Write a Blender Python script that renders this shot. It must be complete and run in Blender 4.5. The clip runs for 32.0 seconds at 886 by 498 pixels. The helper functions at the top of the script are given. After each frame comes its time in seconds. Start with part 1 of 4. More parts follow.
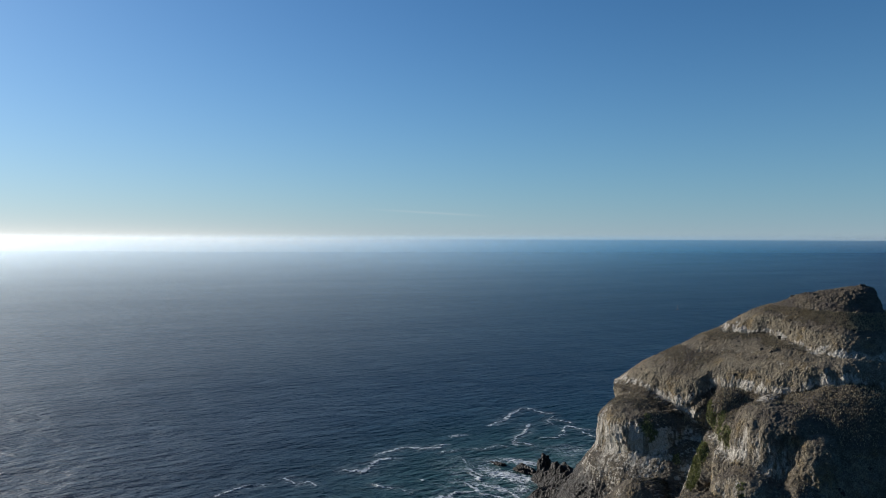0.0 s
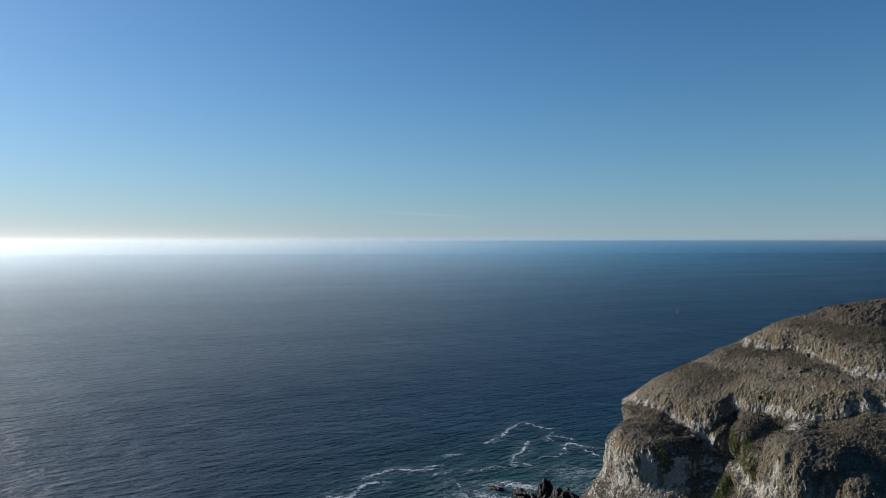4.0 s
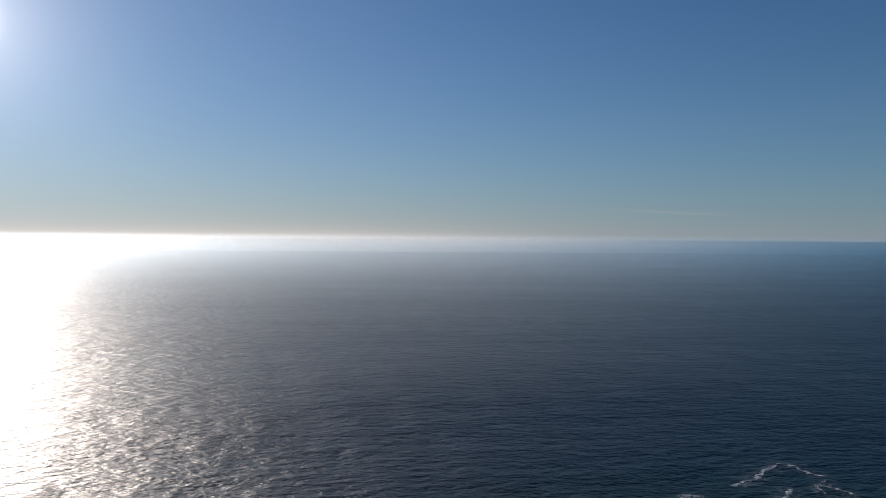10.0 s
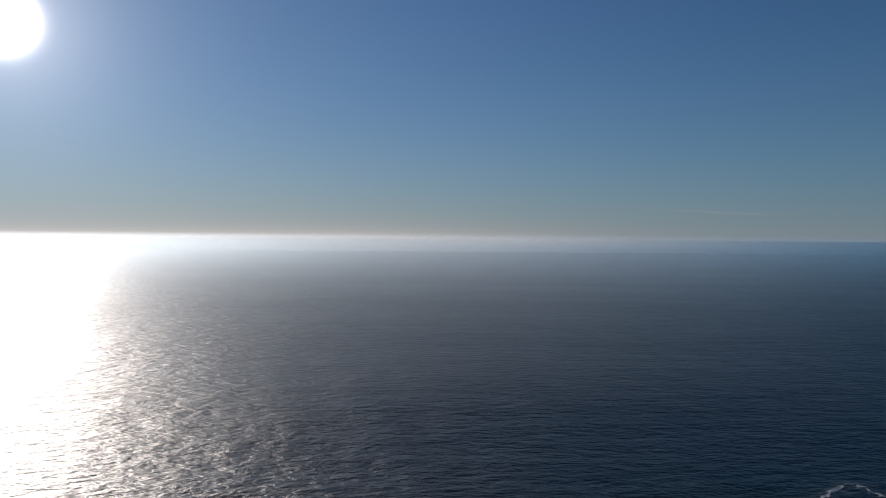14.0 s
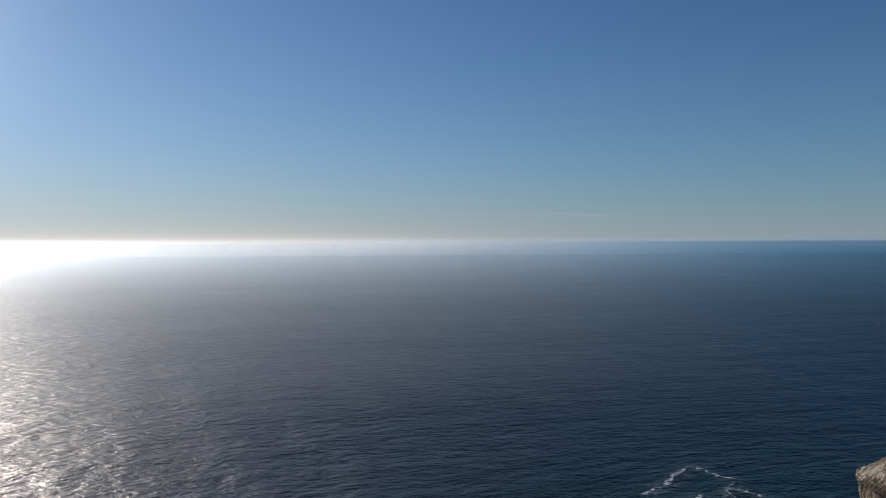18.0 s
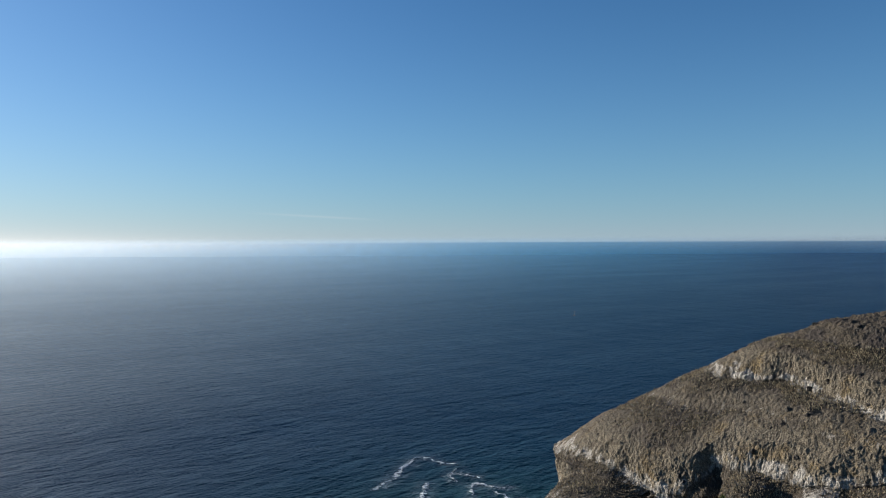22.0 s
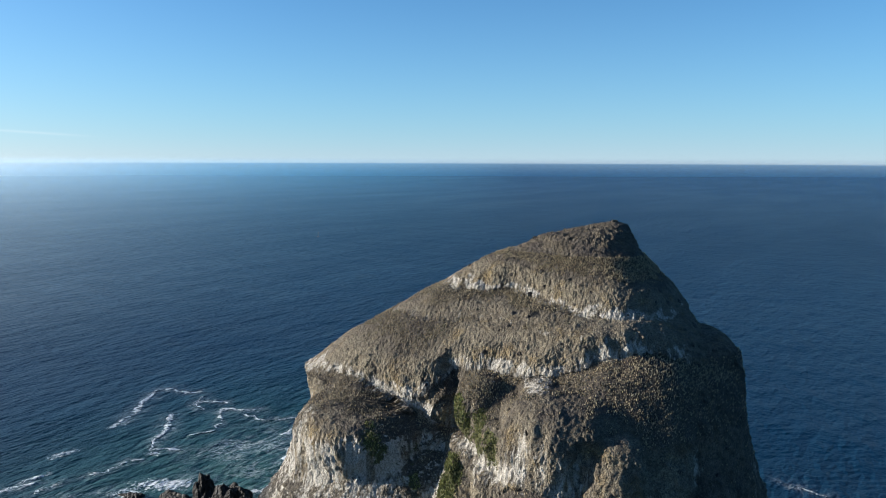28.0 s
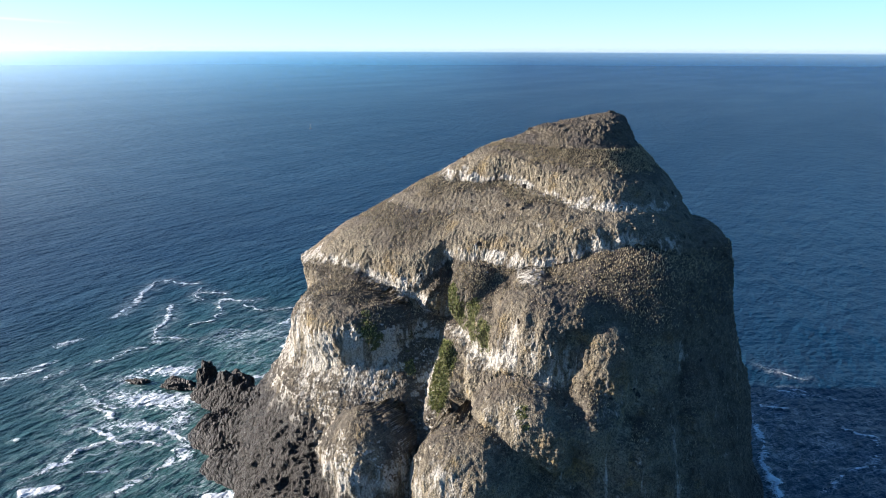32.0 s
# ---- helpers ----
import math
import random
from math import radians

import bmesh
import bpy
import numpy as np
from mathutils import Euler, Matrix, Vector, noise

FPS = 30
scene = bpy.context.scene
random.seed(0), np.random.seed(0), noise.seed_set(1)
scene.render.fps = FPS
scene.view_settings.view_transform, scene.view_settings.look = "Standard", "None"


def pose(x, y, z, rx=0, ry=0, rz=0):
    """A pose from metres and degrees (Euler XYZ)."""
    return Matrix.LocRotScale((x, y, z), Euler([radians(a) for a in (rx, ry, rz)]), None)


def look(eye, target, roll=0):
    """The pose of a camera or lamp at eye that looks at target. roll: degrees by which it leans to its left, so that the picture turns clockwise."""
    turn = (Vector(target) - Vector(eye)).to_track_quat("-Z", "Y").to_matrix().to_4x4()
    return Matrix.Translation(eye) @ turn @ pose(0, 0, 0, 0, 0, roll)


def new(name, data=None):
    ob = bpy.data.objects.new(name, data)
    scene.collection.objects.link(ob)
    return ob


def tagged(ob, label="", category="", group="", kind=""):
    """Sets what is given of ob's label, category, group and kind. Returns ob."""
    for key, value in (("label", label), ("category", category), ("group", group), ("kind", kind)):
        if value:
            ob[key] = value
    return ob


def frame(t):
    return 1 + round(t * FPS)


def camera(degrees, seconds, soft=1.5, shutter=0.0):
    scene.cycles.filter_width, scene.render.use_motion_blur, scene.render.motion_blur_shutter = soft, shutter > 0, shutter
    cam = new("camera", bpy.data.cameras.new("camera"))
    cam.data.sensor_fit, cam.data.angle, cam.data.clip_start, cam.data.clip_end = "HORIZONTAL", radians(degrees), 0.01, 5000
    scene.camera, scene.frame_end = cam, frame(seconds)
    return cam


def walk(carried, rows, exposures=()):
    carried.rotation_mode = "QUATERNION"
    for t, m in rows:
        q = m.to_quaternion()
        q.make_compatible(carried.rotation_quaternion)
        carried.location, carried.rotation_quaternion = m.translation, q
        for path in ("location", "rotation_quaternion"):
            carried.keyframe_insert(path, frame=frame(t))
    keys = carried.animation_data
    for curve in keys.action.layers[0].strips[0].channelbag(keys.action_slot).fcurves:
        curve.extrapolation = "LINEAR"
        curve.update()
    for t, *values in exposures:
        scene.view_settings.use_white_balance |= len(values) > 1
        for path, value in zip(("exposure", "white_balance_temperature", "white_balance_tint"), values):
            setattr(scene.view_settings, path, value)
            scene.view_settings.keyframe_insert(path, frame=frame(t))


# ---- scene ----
cam = camera(64.2, 32.0, soft=0.72)
walk(cam, [
    (0, pose(0.00, -0.00, 120.24, 88.87, -0.11, 0.00)),
    (0.5, pose(0.54, 3.61, 120.82, 88.89, -0.12, -0.05)),
    (1, pose(1.03, 7.21, 121.35, 88.89, -0.13, -0.09)),
    (1.5, pose(1.45, 10.75, 121.76, 88.95, -0.12, -0.14)),
    (2, pose(1.76, 14.29, 122.05, 88.92, -0.10, -0.21)),
    (2.5, pose(1.94, 17.78, 122.23, 88.95, -0.03, -0.32)),
    (3.5, pose(2.01, 24.65, 122.33, 88.99, 0.12, -0.50)),
    (4.5, pose(2.23, 31.74, 122.31, 88.98, 0.12, 0.20)),
    (5, pose(2.61, 35.52, 122.32, 88.94, 0.02, 1.19)),
    (5.5, pose(3.23, 39.41, 122.38, 88.96, -0.03, 2.22)),
    (6, pose(3.97, 43.29, 122.45, 88.94, -0.10, 3.07)),
    (6.5, pose(4.67, 47.09, 122.50, 88.96, -0.12, 3.64)),
    (7, pose(5.36, 50.72, 122.50, 88.94, -0.16, 4.06)),
    (7.5, pose(6.08, 54.17, 122.43, 88.99, -0.20, 5.01)),
    (8, pose(6.71, 57.53, 122.34, 88.91, -0.20, 6.77)),
    (8.5, pose(7.16, 60.84, 122.29, 88.81, -0.22, 9.73)),
    (9, pose(7.31, 64.12, 122.32, 88.79, -0.25, 13.22)),
    (9.5, pose(7.01, 67.37, 122.43, 88.81, -0.30, 16.27)),
    (10, pose(6.40, 70.53, 122.57, 88.83, -0.35, 19.09)),
    (10.5, pose(5.57, 73.57, 122.68, 88.81, -0.40, 21.55)),
    (11, pose(4.63, 76.45, 122.75, 88.79, -0.45, 23.72)),
    (11.5, pose(3.65, 79.18, 122.77, 88.78, -0.46, 24.84)),
    (12, pose(2.70, 81.76, 122.75, 88.78, -0.46, 24.92)),
    (12.5, pose(1.82, 84.19, 122.68, 88.78, -0.46, 24.49)),
    (13, pose(1.07, 86.47, 122.57, 88.78, -0.45, 24.17)),
    (13.5, pose(0.51, 88.60, 122.42, 88.80, -0.44, 23.34)),
    (14, pose(0.21, 90.58, 122.23, 88.81, -0.41, 22.24)),
    (14.5, pose(0.23, 92.39, 122.00, 88.80, -0.33, 20.48)),
    (15.5, pose(1.06, 95.61, 121.48, 88.86, -0.07, 17.19)),
    (16.5, pose(2.60, 98.44, 120.98, 89.01, 0.20, 14.45)),
    (17, pose(3.53, 99.76, 120.78, 89.11, 0.28, 13.40)),
    (17.5, pose(4.53, 101.04, 120.63, 89.08, 0.33, 12.62)),
    (18, pose(5.55, 102.25, 120.52, 89.11, 0.35, 11.85)),
    (18.5, pose(6.54, 103.38, 120.44, 89.13, 0.35, 10.85)),
    (19, pose(7.43, 104.38, 120.36, 89.16, 0.34, 9.35)),
    (19.5, pose(8.11, 105.17, 120.25, 89.20, 0.34, 6.91)),
    (20, pose(8.59, 105.74, 120.11, 89.20, 0.36, 2.72)),
    (20.5, pose(8.90, 106.04, 119.99, 89.14, 0.37, -2.08)),
    (21, pose(8.96, 106.13, 119.92, 89.17, 0.37, -5.50)),
    (21.5, pose(8.81, 106.02, 119.93, 89.12, 0.33, -7.56)),
    (22, pose(8.62, 105.67, 120.01, 89.14, 0.32, -9.19)),
    (22.5, pose(8.54, 105.15, 120.10, 89.20, 0.35, -11.69)),
    (23, pose(8.55, 104.73, 120.18, 89.13, 0.35, -15.74)),
    (23.5, pose(8.57, 104.47, 120.24, 89.12, 0.34, -20.47)),
    (24, pose(8.47, 104.37, 120.28, 89.10, 0.33, -24.78)),
    (24.5, pose(8.29, 104.31, 120.30, 89.11, 0.32, -27.71)),
    (25.5, pose(7.42, 104.45, 120.32, 89.05, 0.19, -29.69)),
    (26.5, pose(6.53, 104.66, 120.29, 87.53, -0.00, -29.53)),
    (27, pose(6.34, 104.71, 120.25, 85.54, -0.11, -29.69)),
    (27.5, pose(6.31, 104.76, 120.22, 83.98, -0.19, -29.76)),
    (28, pose(6.32, 104.87, 120.18, 82.74, -0.18, -29.87)),
    (28.5, pose(6.25, 104.99, 120.13, 81.53, -0.19, -29.97)),
    (29, pose(6.22, 105.06, 120.10, 80.31, -0.20, -30.06)),
    (29.5, pose(6.31, 105.03, 120.08, 79.08, -0.25, -30.08)),
    (30, pose(6.35, 104.98, 120.08, 77.89, -0.20, -30.14)),
    (30.5, pose(6.27, 104.90, 120.08, 76.81, -0.26, -30.19)),
    (31, pose(6.19, 104.90, 120.07, 75.86, -0.26, -30.29)),
    (31.5, pose(6.17, 104.88, 120.05, 75.09, -0.23, -30.31)),
    (32, pose(6.25, 104.75, 120.00, 74.07, -0.20, -30.34)),
], exposures=[       # seconds, stops, kelvin, tint
    (0, 0.46, 6500, 10),
    (2.5, 0.43, 6500, 10),
    (6, 0.41, 6500, 10),
    (8, 0.32, 6766, 15.3),
    (9, 0.20, 6900, 18),
    (10, -0.15, 6850, 17),
    (11, -0.53, 6650, 16),
    (13, -0.65, 6600, 16),
    (14.5, -0.41, 6700, 16.5),
    (16.5, -0.02, 6900, 18),
    (18, 0.04, 6850, 17),
    (20, 0.28, 6550, 12),
    (22, 0.61, 6555, 11.2),
    (24.5, 0.87, 6500, 9),
    (26.5, 1.00, 6400, 9),
    (28, 1.17, 6450, 9),
    (30, 1.48, 6500, 11),
    (32, 1.80, 6600, 13),
])

# ---- light ----
SUN_AZ, SUN_EL = -54.3, 14.2           # degrees east of the +y axis, above the sea
SUN_DIR = Vector((math.sin(radians(SUN_AZ)) * math.cos(radians(SUN_EL)),
                  math.cos(radians(SUN_AZ)) * math.cos(radians(SUN_EL)), math.sin(radians(SUN_EL))))
SUN_FLAT = Vector((SUN_DIR.x, SUN_DIR.y, 0)).normalized()


class Nodes:
    """A short way to write node trees."""

    def __init__(self, tree):
        self.t = tree
        tree.nodes.clear()

    def add(self, kind, ins=(), **props):
        n = self.t.nodes.new(kind)
        for k, v in props.items():
            setattr(n, k, v)
        for k, v in dict(ins).items():
            s = n.inputs[k]
            if isinstance(v, bpy.types.NodeSocket):
                self.t.links.new(v, s)
            else:
                s.default_value = v
        return n

    def math(self, op, a, b=0.0, c=0.0, clamp=False):
        return self.add("ShaderNodeMath", {0: a, 1: b, 2: c}, operation=op, use_clamp=clamp).outputs[0]

    def ramp(self, v, lo, hi, a=0.0, b=1.0, smooth=True):
        n = self.add("ShaderNodeMapRange", {0: v, 1: lo, 2: hi, 3: a, 4: b})
        n.interpolation_type = "SMOOTHSTEP" if smooth else "LINEAR"
        return n.outputs[0]

    def mix(self, f, a, b, blend="MIX"):
        n = self.add("ShaderNodeMix", data_type="RGBA", blend_type=blend)
        for s, v in ((n.inputs[0], f), (n.inputs[6], a), (n.inputs[7], b)):
            if isinstance(v, bpy.types.NodeSocket):
                self.t.links.new(v, s)
            else:
                s.default_value = (*v, 1.0) if isinstance(v, tuple) and len(v) == 3 else v
        return n.outputs[2]

    def noise(self, vec, scale, detail=4.0, rough=0.55, distort=0.0):
        return self.add("ShaderNodeTexNoise", {"Vector": vec, "Scale": scale, "Detail": detail,
                                               "Roughness": rough, "Distortion": distort}).outputs[0]

    def attr(self, name):
        return self.add("ShaderNodeAttribute", attribute_name=name).outputs["Fac"]

    def scaled(self, vec, s, rot=(0, 0, 0)):
        return self.add("ShaderNodeMapping", {"Vector": vec, "Rotation": rot, "Scale": s}).outputs[0]


world = bpy.data.worlds.new("world")
scene.world = world
world.use_nodes = True
N = Nodes(world.node_tree)
sky = N.add("ShaderNodeTexSky", sky_type="NISHITA", sun_disc=False, sun_elevation=radians(SUN_EL),
            sun_rotation=radians(SUN_AZ), altitude=100.0, air_density=1.0, dust_density=0.0, ozone_density=4.0)
way = N.add("ShaderNodeTexCoord").outputs["Generated"]
height = N.add("ShaderNodeSeparateXYZ", {0: way}).outputs[2]
toward = N.add("ShaderNodeVectorMath", {0: way, 1: SUN_FLAT[:]}, operation="DOT_PRODUCT").outputs["Value"]
near_sun = N.add("ShaderNodeVectorMath", {0: way, 1: SUN_DIR[:]}, operation="DOT_PRODUCT").outputs["Value"]
side = N.math("POWER", N.ramp(toward, 0.0, 1.0, smooth=False), 3.0)       # 1 under the sun, 0 across from it
base = N.mix(1.0, sky.outputs[0], (0.036, 0.084, 0.116), "MULTIPLY")
# low sea haze, brighter towards the sun
up = N.math("MAXIMUM", N.math("ADD", height, 0.0058), 0.0)
band = N.math("EXPONENT", N.math("MULTIPLY", up, -7.0))
low_band = N.math("EXPONENT", N.math("MULTIPLY", up, -17.0))
haze = N.mix(side, (0.28, 0.495, 0.67), (0.62, 0.73, 0.82))
haze = N.mix(N.math("MULTIPLY", low_band, 0.9), haze, N.mix(side, (0.42, 0.51, 0.58), (0.86, 0.83, 0.8)))
base = N.mix(N.math("MULTIPLY", band, 0.9), base, haze)
thin = N.math("EXPONENT", N.math("MULTIPLY", up, -120.0))
base = N.mix(N.math("MULTIPLY", thin, N.ramp(side, 0.2, 1.0)), base, (1.3, 1.25, 1.17))
# the sea beyond the sheet's edge, fading into haze; its sunward brightness is painted in
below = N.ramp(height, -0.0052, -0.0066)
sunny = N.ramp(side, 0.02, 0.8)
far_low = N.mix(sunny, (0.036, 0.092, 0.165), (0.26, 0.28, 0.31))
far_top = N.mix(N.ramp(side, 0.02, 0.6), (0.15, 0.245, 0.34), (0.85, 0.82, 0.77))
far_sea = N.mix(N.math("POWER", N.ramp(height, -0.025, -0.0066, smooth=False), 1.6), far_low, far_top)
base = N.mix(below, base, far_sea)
# a faint streak of high cloud
sx = N.add("ShaderNodeSeparateXYZ", {0: way})
tilt = N.math("DIVIDE", sx.outputs[0], N.math("MAXIMUM", sx.outputs[1], 0.05))
off = N.math("SUBTRACT", height, N.math("ADD", N.math("MULTIPLY", tilt, -0.055), 0.0305))
line = N.math("EXPONENT", N.math("MULTIPLY", N.math("MULTIPLY", off, off), -450000.0))
line = N.math("MULTIPLY", line, N.math("MULTIPLY", N.ramp(tilt, -0.13, -0.02), N.ramp(tilt, 0.09, 0.0)))
line = N.math("MULTIPLY", line, N.ramp(sx.outputs[1], 0.1, 0.3))
base = N.mix(N.math("MULTIPLY", line, 0.12), base, (0.85, 0.85, 0.85))
# glare round the sun
ang = N.math("ARCCOSINE", N.math("MINIMUM", near_sun, 1.0))
core = N.math("MULTIPLY", N.math("EXPONENT", N.math("MULTIPLY", N.math("MULTIPLY", ang, ang), -1900.0)), 40.0)
halo = N.math("MULTIPLY", N.math("EXPONENT", N.math("MULTIPLY", ang, -16.0)), 1.6)
wide = N.math("MULTIPLY", N.math("EXPONENT", N.math("MULTIPLY", ang, -3.2)), 0.45)
glow = N.add("ShaderNodeVectorMath", {0: (1.0, 0.97, 0.92), "Scale": N.math("ADD", core, halo)}, operation="SCALE").outputs[0]
far_glow = N.add("ShaderNodeVectorMath", {0: (0.8, 0.95, 1.0), "Scale": wide}, operation="SCALE").outputs[0]
glow = N.add("ShaderNodeVectorMath", {0: glow, 1: far_glow}, operation="ADD").outputs[0]
base = N.add("ShaderNodeVectorMath", {0: base, 1: glow}, operation="ADD").outputs[0]
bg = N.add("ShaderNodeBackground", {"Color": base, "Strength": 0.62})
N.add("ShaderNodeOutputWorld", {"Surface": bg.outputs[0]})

lamp = bpy.data.lights.new("sun", "SUN")
lamp.energy, lamp.angle, lamp.color = 5.0, radians(0.53), (1.0, 0.92, 0.82)
sun = new("sun", lamp)
sun.matrix_world = look(SUN_DIR * 1000, (0, 0, 0))


# ---- materials ----
def material(name):
    m = bpy.data.materials.new(name)
    m.use_nodes = True
    n = Nodes(m.node_tree)
    pos = n.add("ShaderNodeNewGeometry").outputs["Position"]
    return m, n, pos


def finish(n, color, rough=0.9, normal=None, **more):
    ins = {"Base Color": color, "Roughness": rough}
    if normal is not None:
        ins["Normal"] = normal
    ins.update({k.replace("_", " "): v for k, v in more.items()})
    b = n.add("ShaderNodeBsdfPrincipled", ins)
    n.add("ShaderNodeOutputMaterial", {"Surface": b.outputs[0]})
    return b


def bump(n, h, dist, strength=1.0, normal=None):
    ins = {"Height": h, "Distance": dist, "Strength": strength}
    if normal is not None:
        ins["Normal"] = normal
    return n.add("ShaderNodeBump", ins).outputs[0]


def rock_material():
    m, n, p = material("weathered_basalt")
    big = n.noise(p, 0.06, 3)
    mid = n.noise(p, 0.5, 5, 0.6)
    fine = n.noise(p, 3.0, 5, 0.65)
    streak = n.noise(n.scaled(p, (1.1, 1.1, 0.12)), 0.9, 5, 0.6)
    lumps = n.add("ShaderNodeTexVoronoi", {"Vector": n.scaled(p, (1, 1, 0.6)), "Scale": 0.9, "Randomness": 1.0}).outputs[0]
    c = n.mix(n.ramp(mid, 0.3, 0.7), (0.052, 0.045, 0.036), (0.16, 0.138, 0.107))
    c = n.mix(n.math("MULTIPLY", n.ramp(big, 0.4, 0.65), 0.5), c, (0.13, 0.122, 0.115))
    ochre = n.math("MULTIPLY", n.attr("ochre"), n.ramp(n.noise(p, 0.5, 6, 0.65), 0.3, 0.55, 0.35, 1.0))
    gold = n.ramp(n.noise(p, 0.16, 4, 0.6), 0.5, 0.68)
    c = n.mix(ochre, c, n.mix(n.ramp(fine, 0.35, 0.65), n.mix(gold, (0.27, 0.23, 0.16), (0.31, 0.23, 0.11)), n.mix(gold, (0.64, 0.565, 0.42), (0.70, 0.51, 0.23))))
    soil = n.math("MULTIPLY", n.attr("soil"), n.ramp(mid, 0.25, 0.5, 0.75, 1.0))
    c = n.mix(soil, c, n.mix(n.ramp(n.noise(p, 1.4, 6, 0.7), 0.35, 0.65), (0.088, 0.073, 0.052), (0.245, 0.207, 0.148)))
    patch = n.math("MULTIPLY", n.ramp(n.noise(p, 0.13, 5, 0.6, 0.6), 0.47, 0.6), n.ramp(n.attr("soil"), 0.2, 0.8, 0.15, 0.75))
    c = n.mix(patch, c, n.mix(fine, (0.07, 0.06, 0.058), (0.15, 0.13, 0.122)))
    white = n.math("ADD", n.attr("guano"), n.math("MULTIPLY", n.math("SUBTRACT", streak, 0.5), 1.7))
    white = n.math("MULTIPLY", n.ramp(white, 0.35, 0.85), n.ramp(n.attr("guano"), 0.03, 0.25))
    c = n.mix(white, c, n.mix(fine, (0.74, 0.71, 0.65), (1.0, 0.98, 0.92)))
    green = n.math("ADD", n.attr("green"), n.math("MULTIPLY", n.math("SUBTRACT", n.noise(p, 0.8, 5, 0.7), 0.5), 1.6))
    green = n.ramp(green, 0.42, 0.62)
    c = n.mix(green, c, n.mix(fine, (0.07, 0.08, 0.025), (0.2, 0.21, 0.075)))
    speck = n.math("MULTIPLY", n.ramp(n.noise(n.scaled(p, (1, 1, 0.6)), 4.5, 3, 0.7), 0.5, 0.6), n.ramp(mid, 0.3, 0.6, 0.15, 0.55))
    c = n.mix(n.math("MULTIPLY", speck, n.math("MULTIPLY", n.ramp(green, 0.0, 1.0, 1.0, 0.2), n.ramp(soil, 0.2, 0.9, 1.0, 0.35))), c, (0.52, 0.48, 0.4))
    wet = n.attr("wet")
    c = n.mix(wet, c, n.mix(n.ramp(mid, 0.35, 0.65), (0.007, 0.0065, 0.0065), (0.024, 0.021, 0.0195)))
    # shade in the fine pits, painted in as dark colour
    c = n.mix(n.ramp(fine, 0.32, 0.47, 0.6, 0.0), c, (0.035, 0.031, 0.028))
    c = n.mix(1.0, c, (0.50, 0.49, 0.465), "MULTIPLY")
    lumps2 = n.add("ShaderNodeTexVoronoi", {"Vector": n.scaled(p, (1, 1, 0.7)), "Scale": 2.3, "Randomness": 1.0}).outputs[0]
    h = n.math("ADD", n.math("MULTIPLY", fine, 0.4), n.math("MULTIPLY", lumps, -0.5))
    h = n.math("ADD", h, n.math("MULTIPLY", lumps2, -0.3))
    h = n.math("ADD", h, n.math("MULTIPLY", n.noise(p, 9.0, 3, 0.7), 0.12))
    # shade in the gaps between lumps, also painted into the colour
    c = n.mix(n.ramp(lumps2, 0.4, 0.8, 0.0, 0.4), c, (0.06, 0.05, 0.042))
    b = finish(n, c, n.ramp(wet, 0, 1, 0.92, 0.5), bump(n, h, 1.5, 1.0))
    b.inputs["Specular IOR Level"].default_value = 0.25
    return m


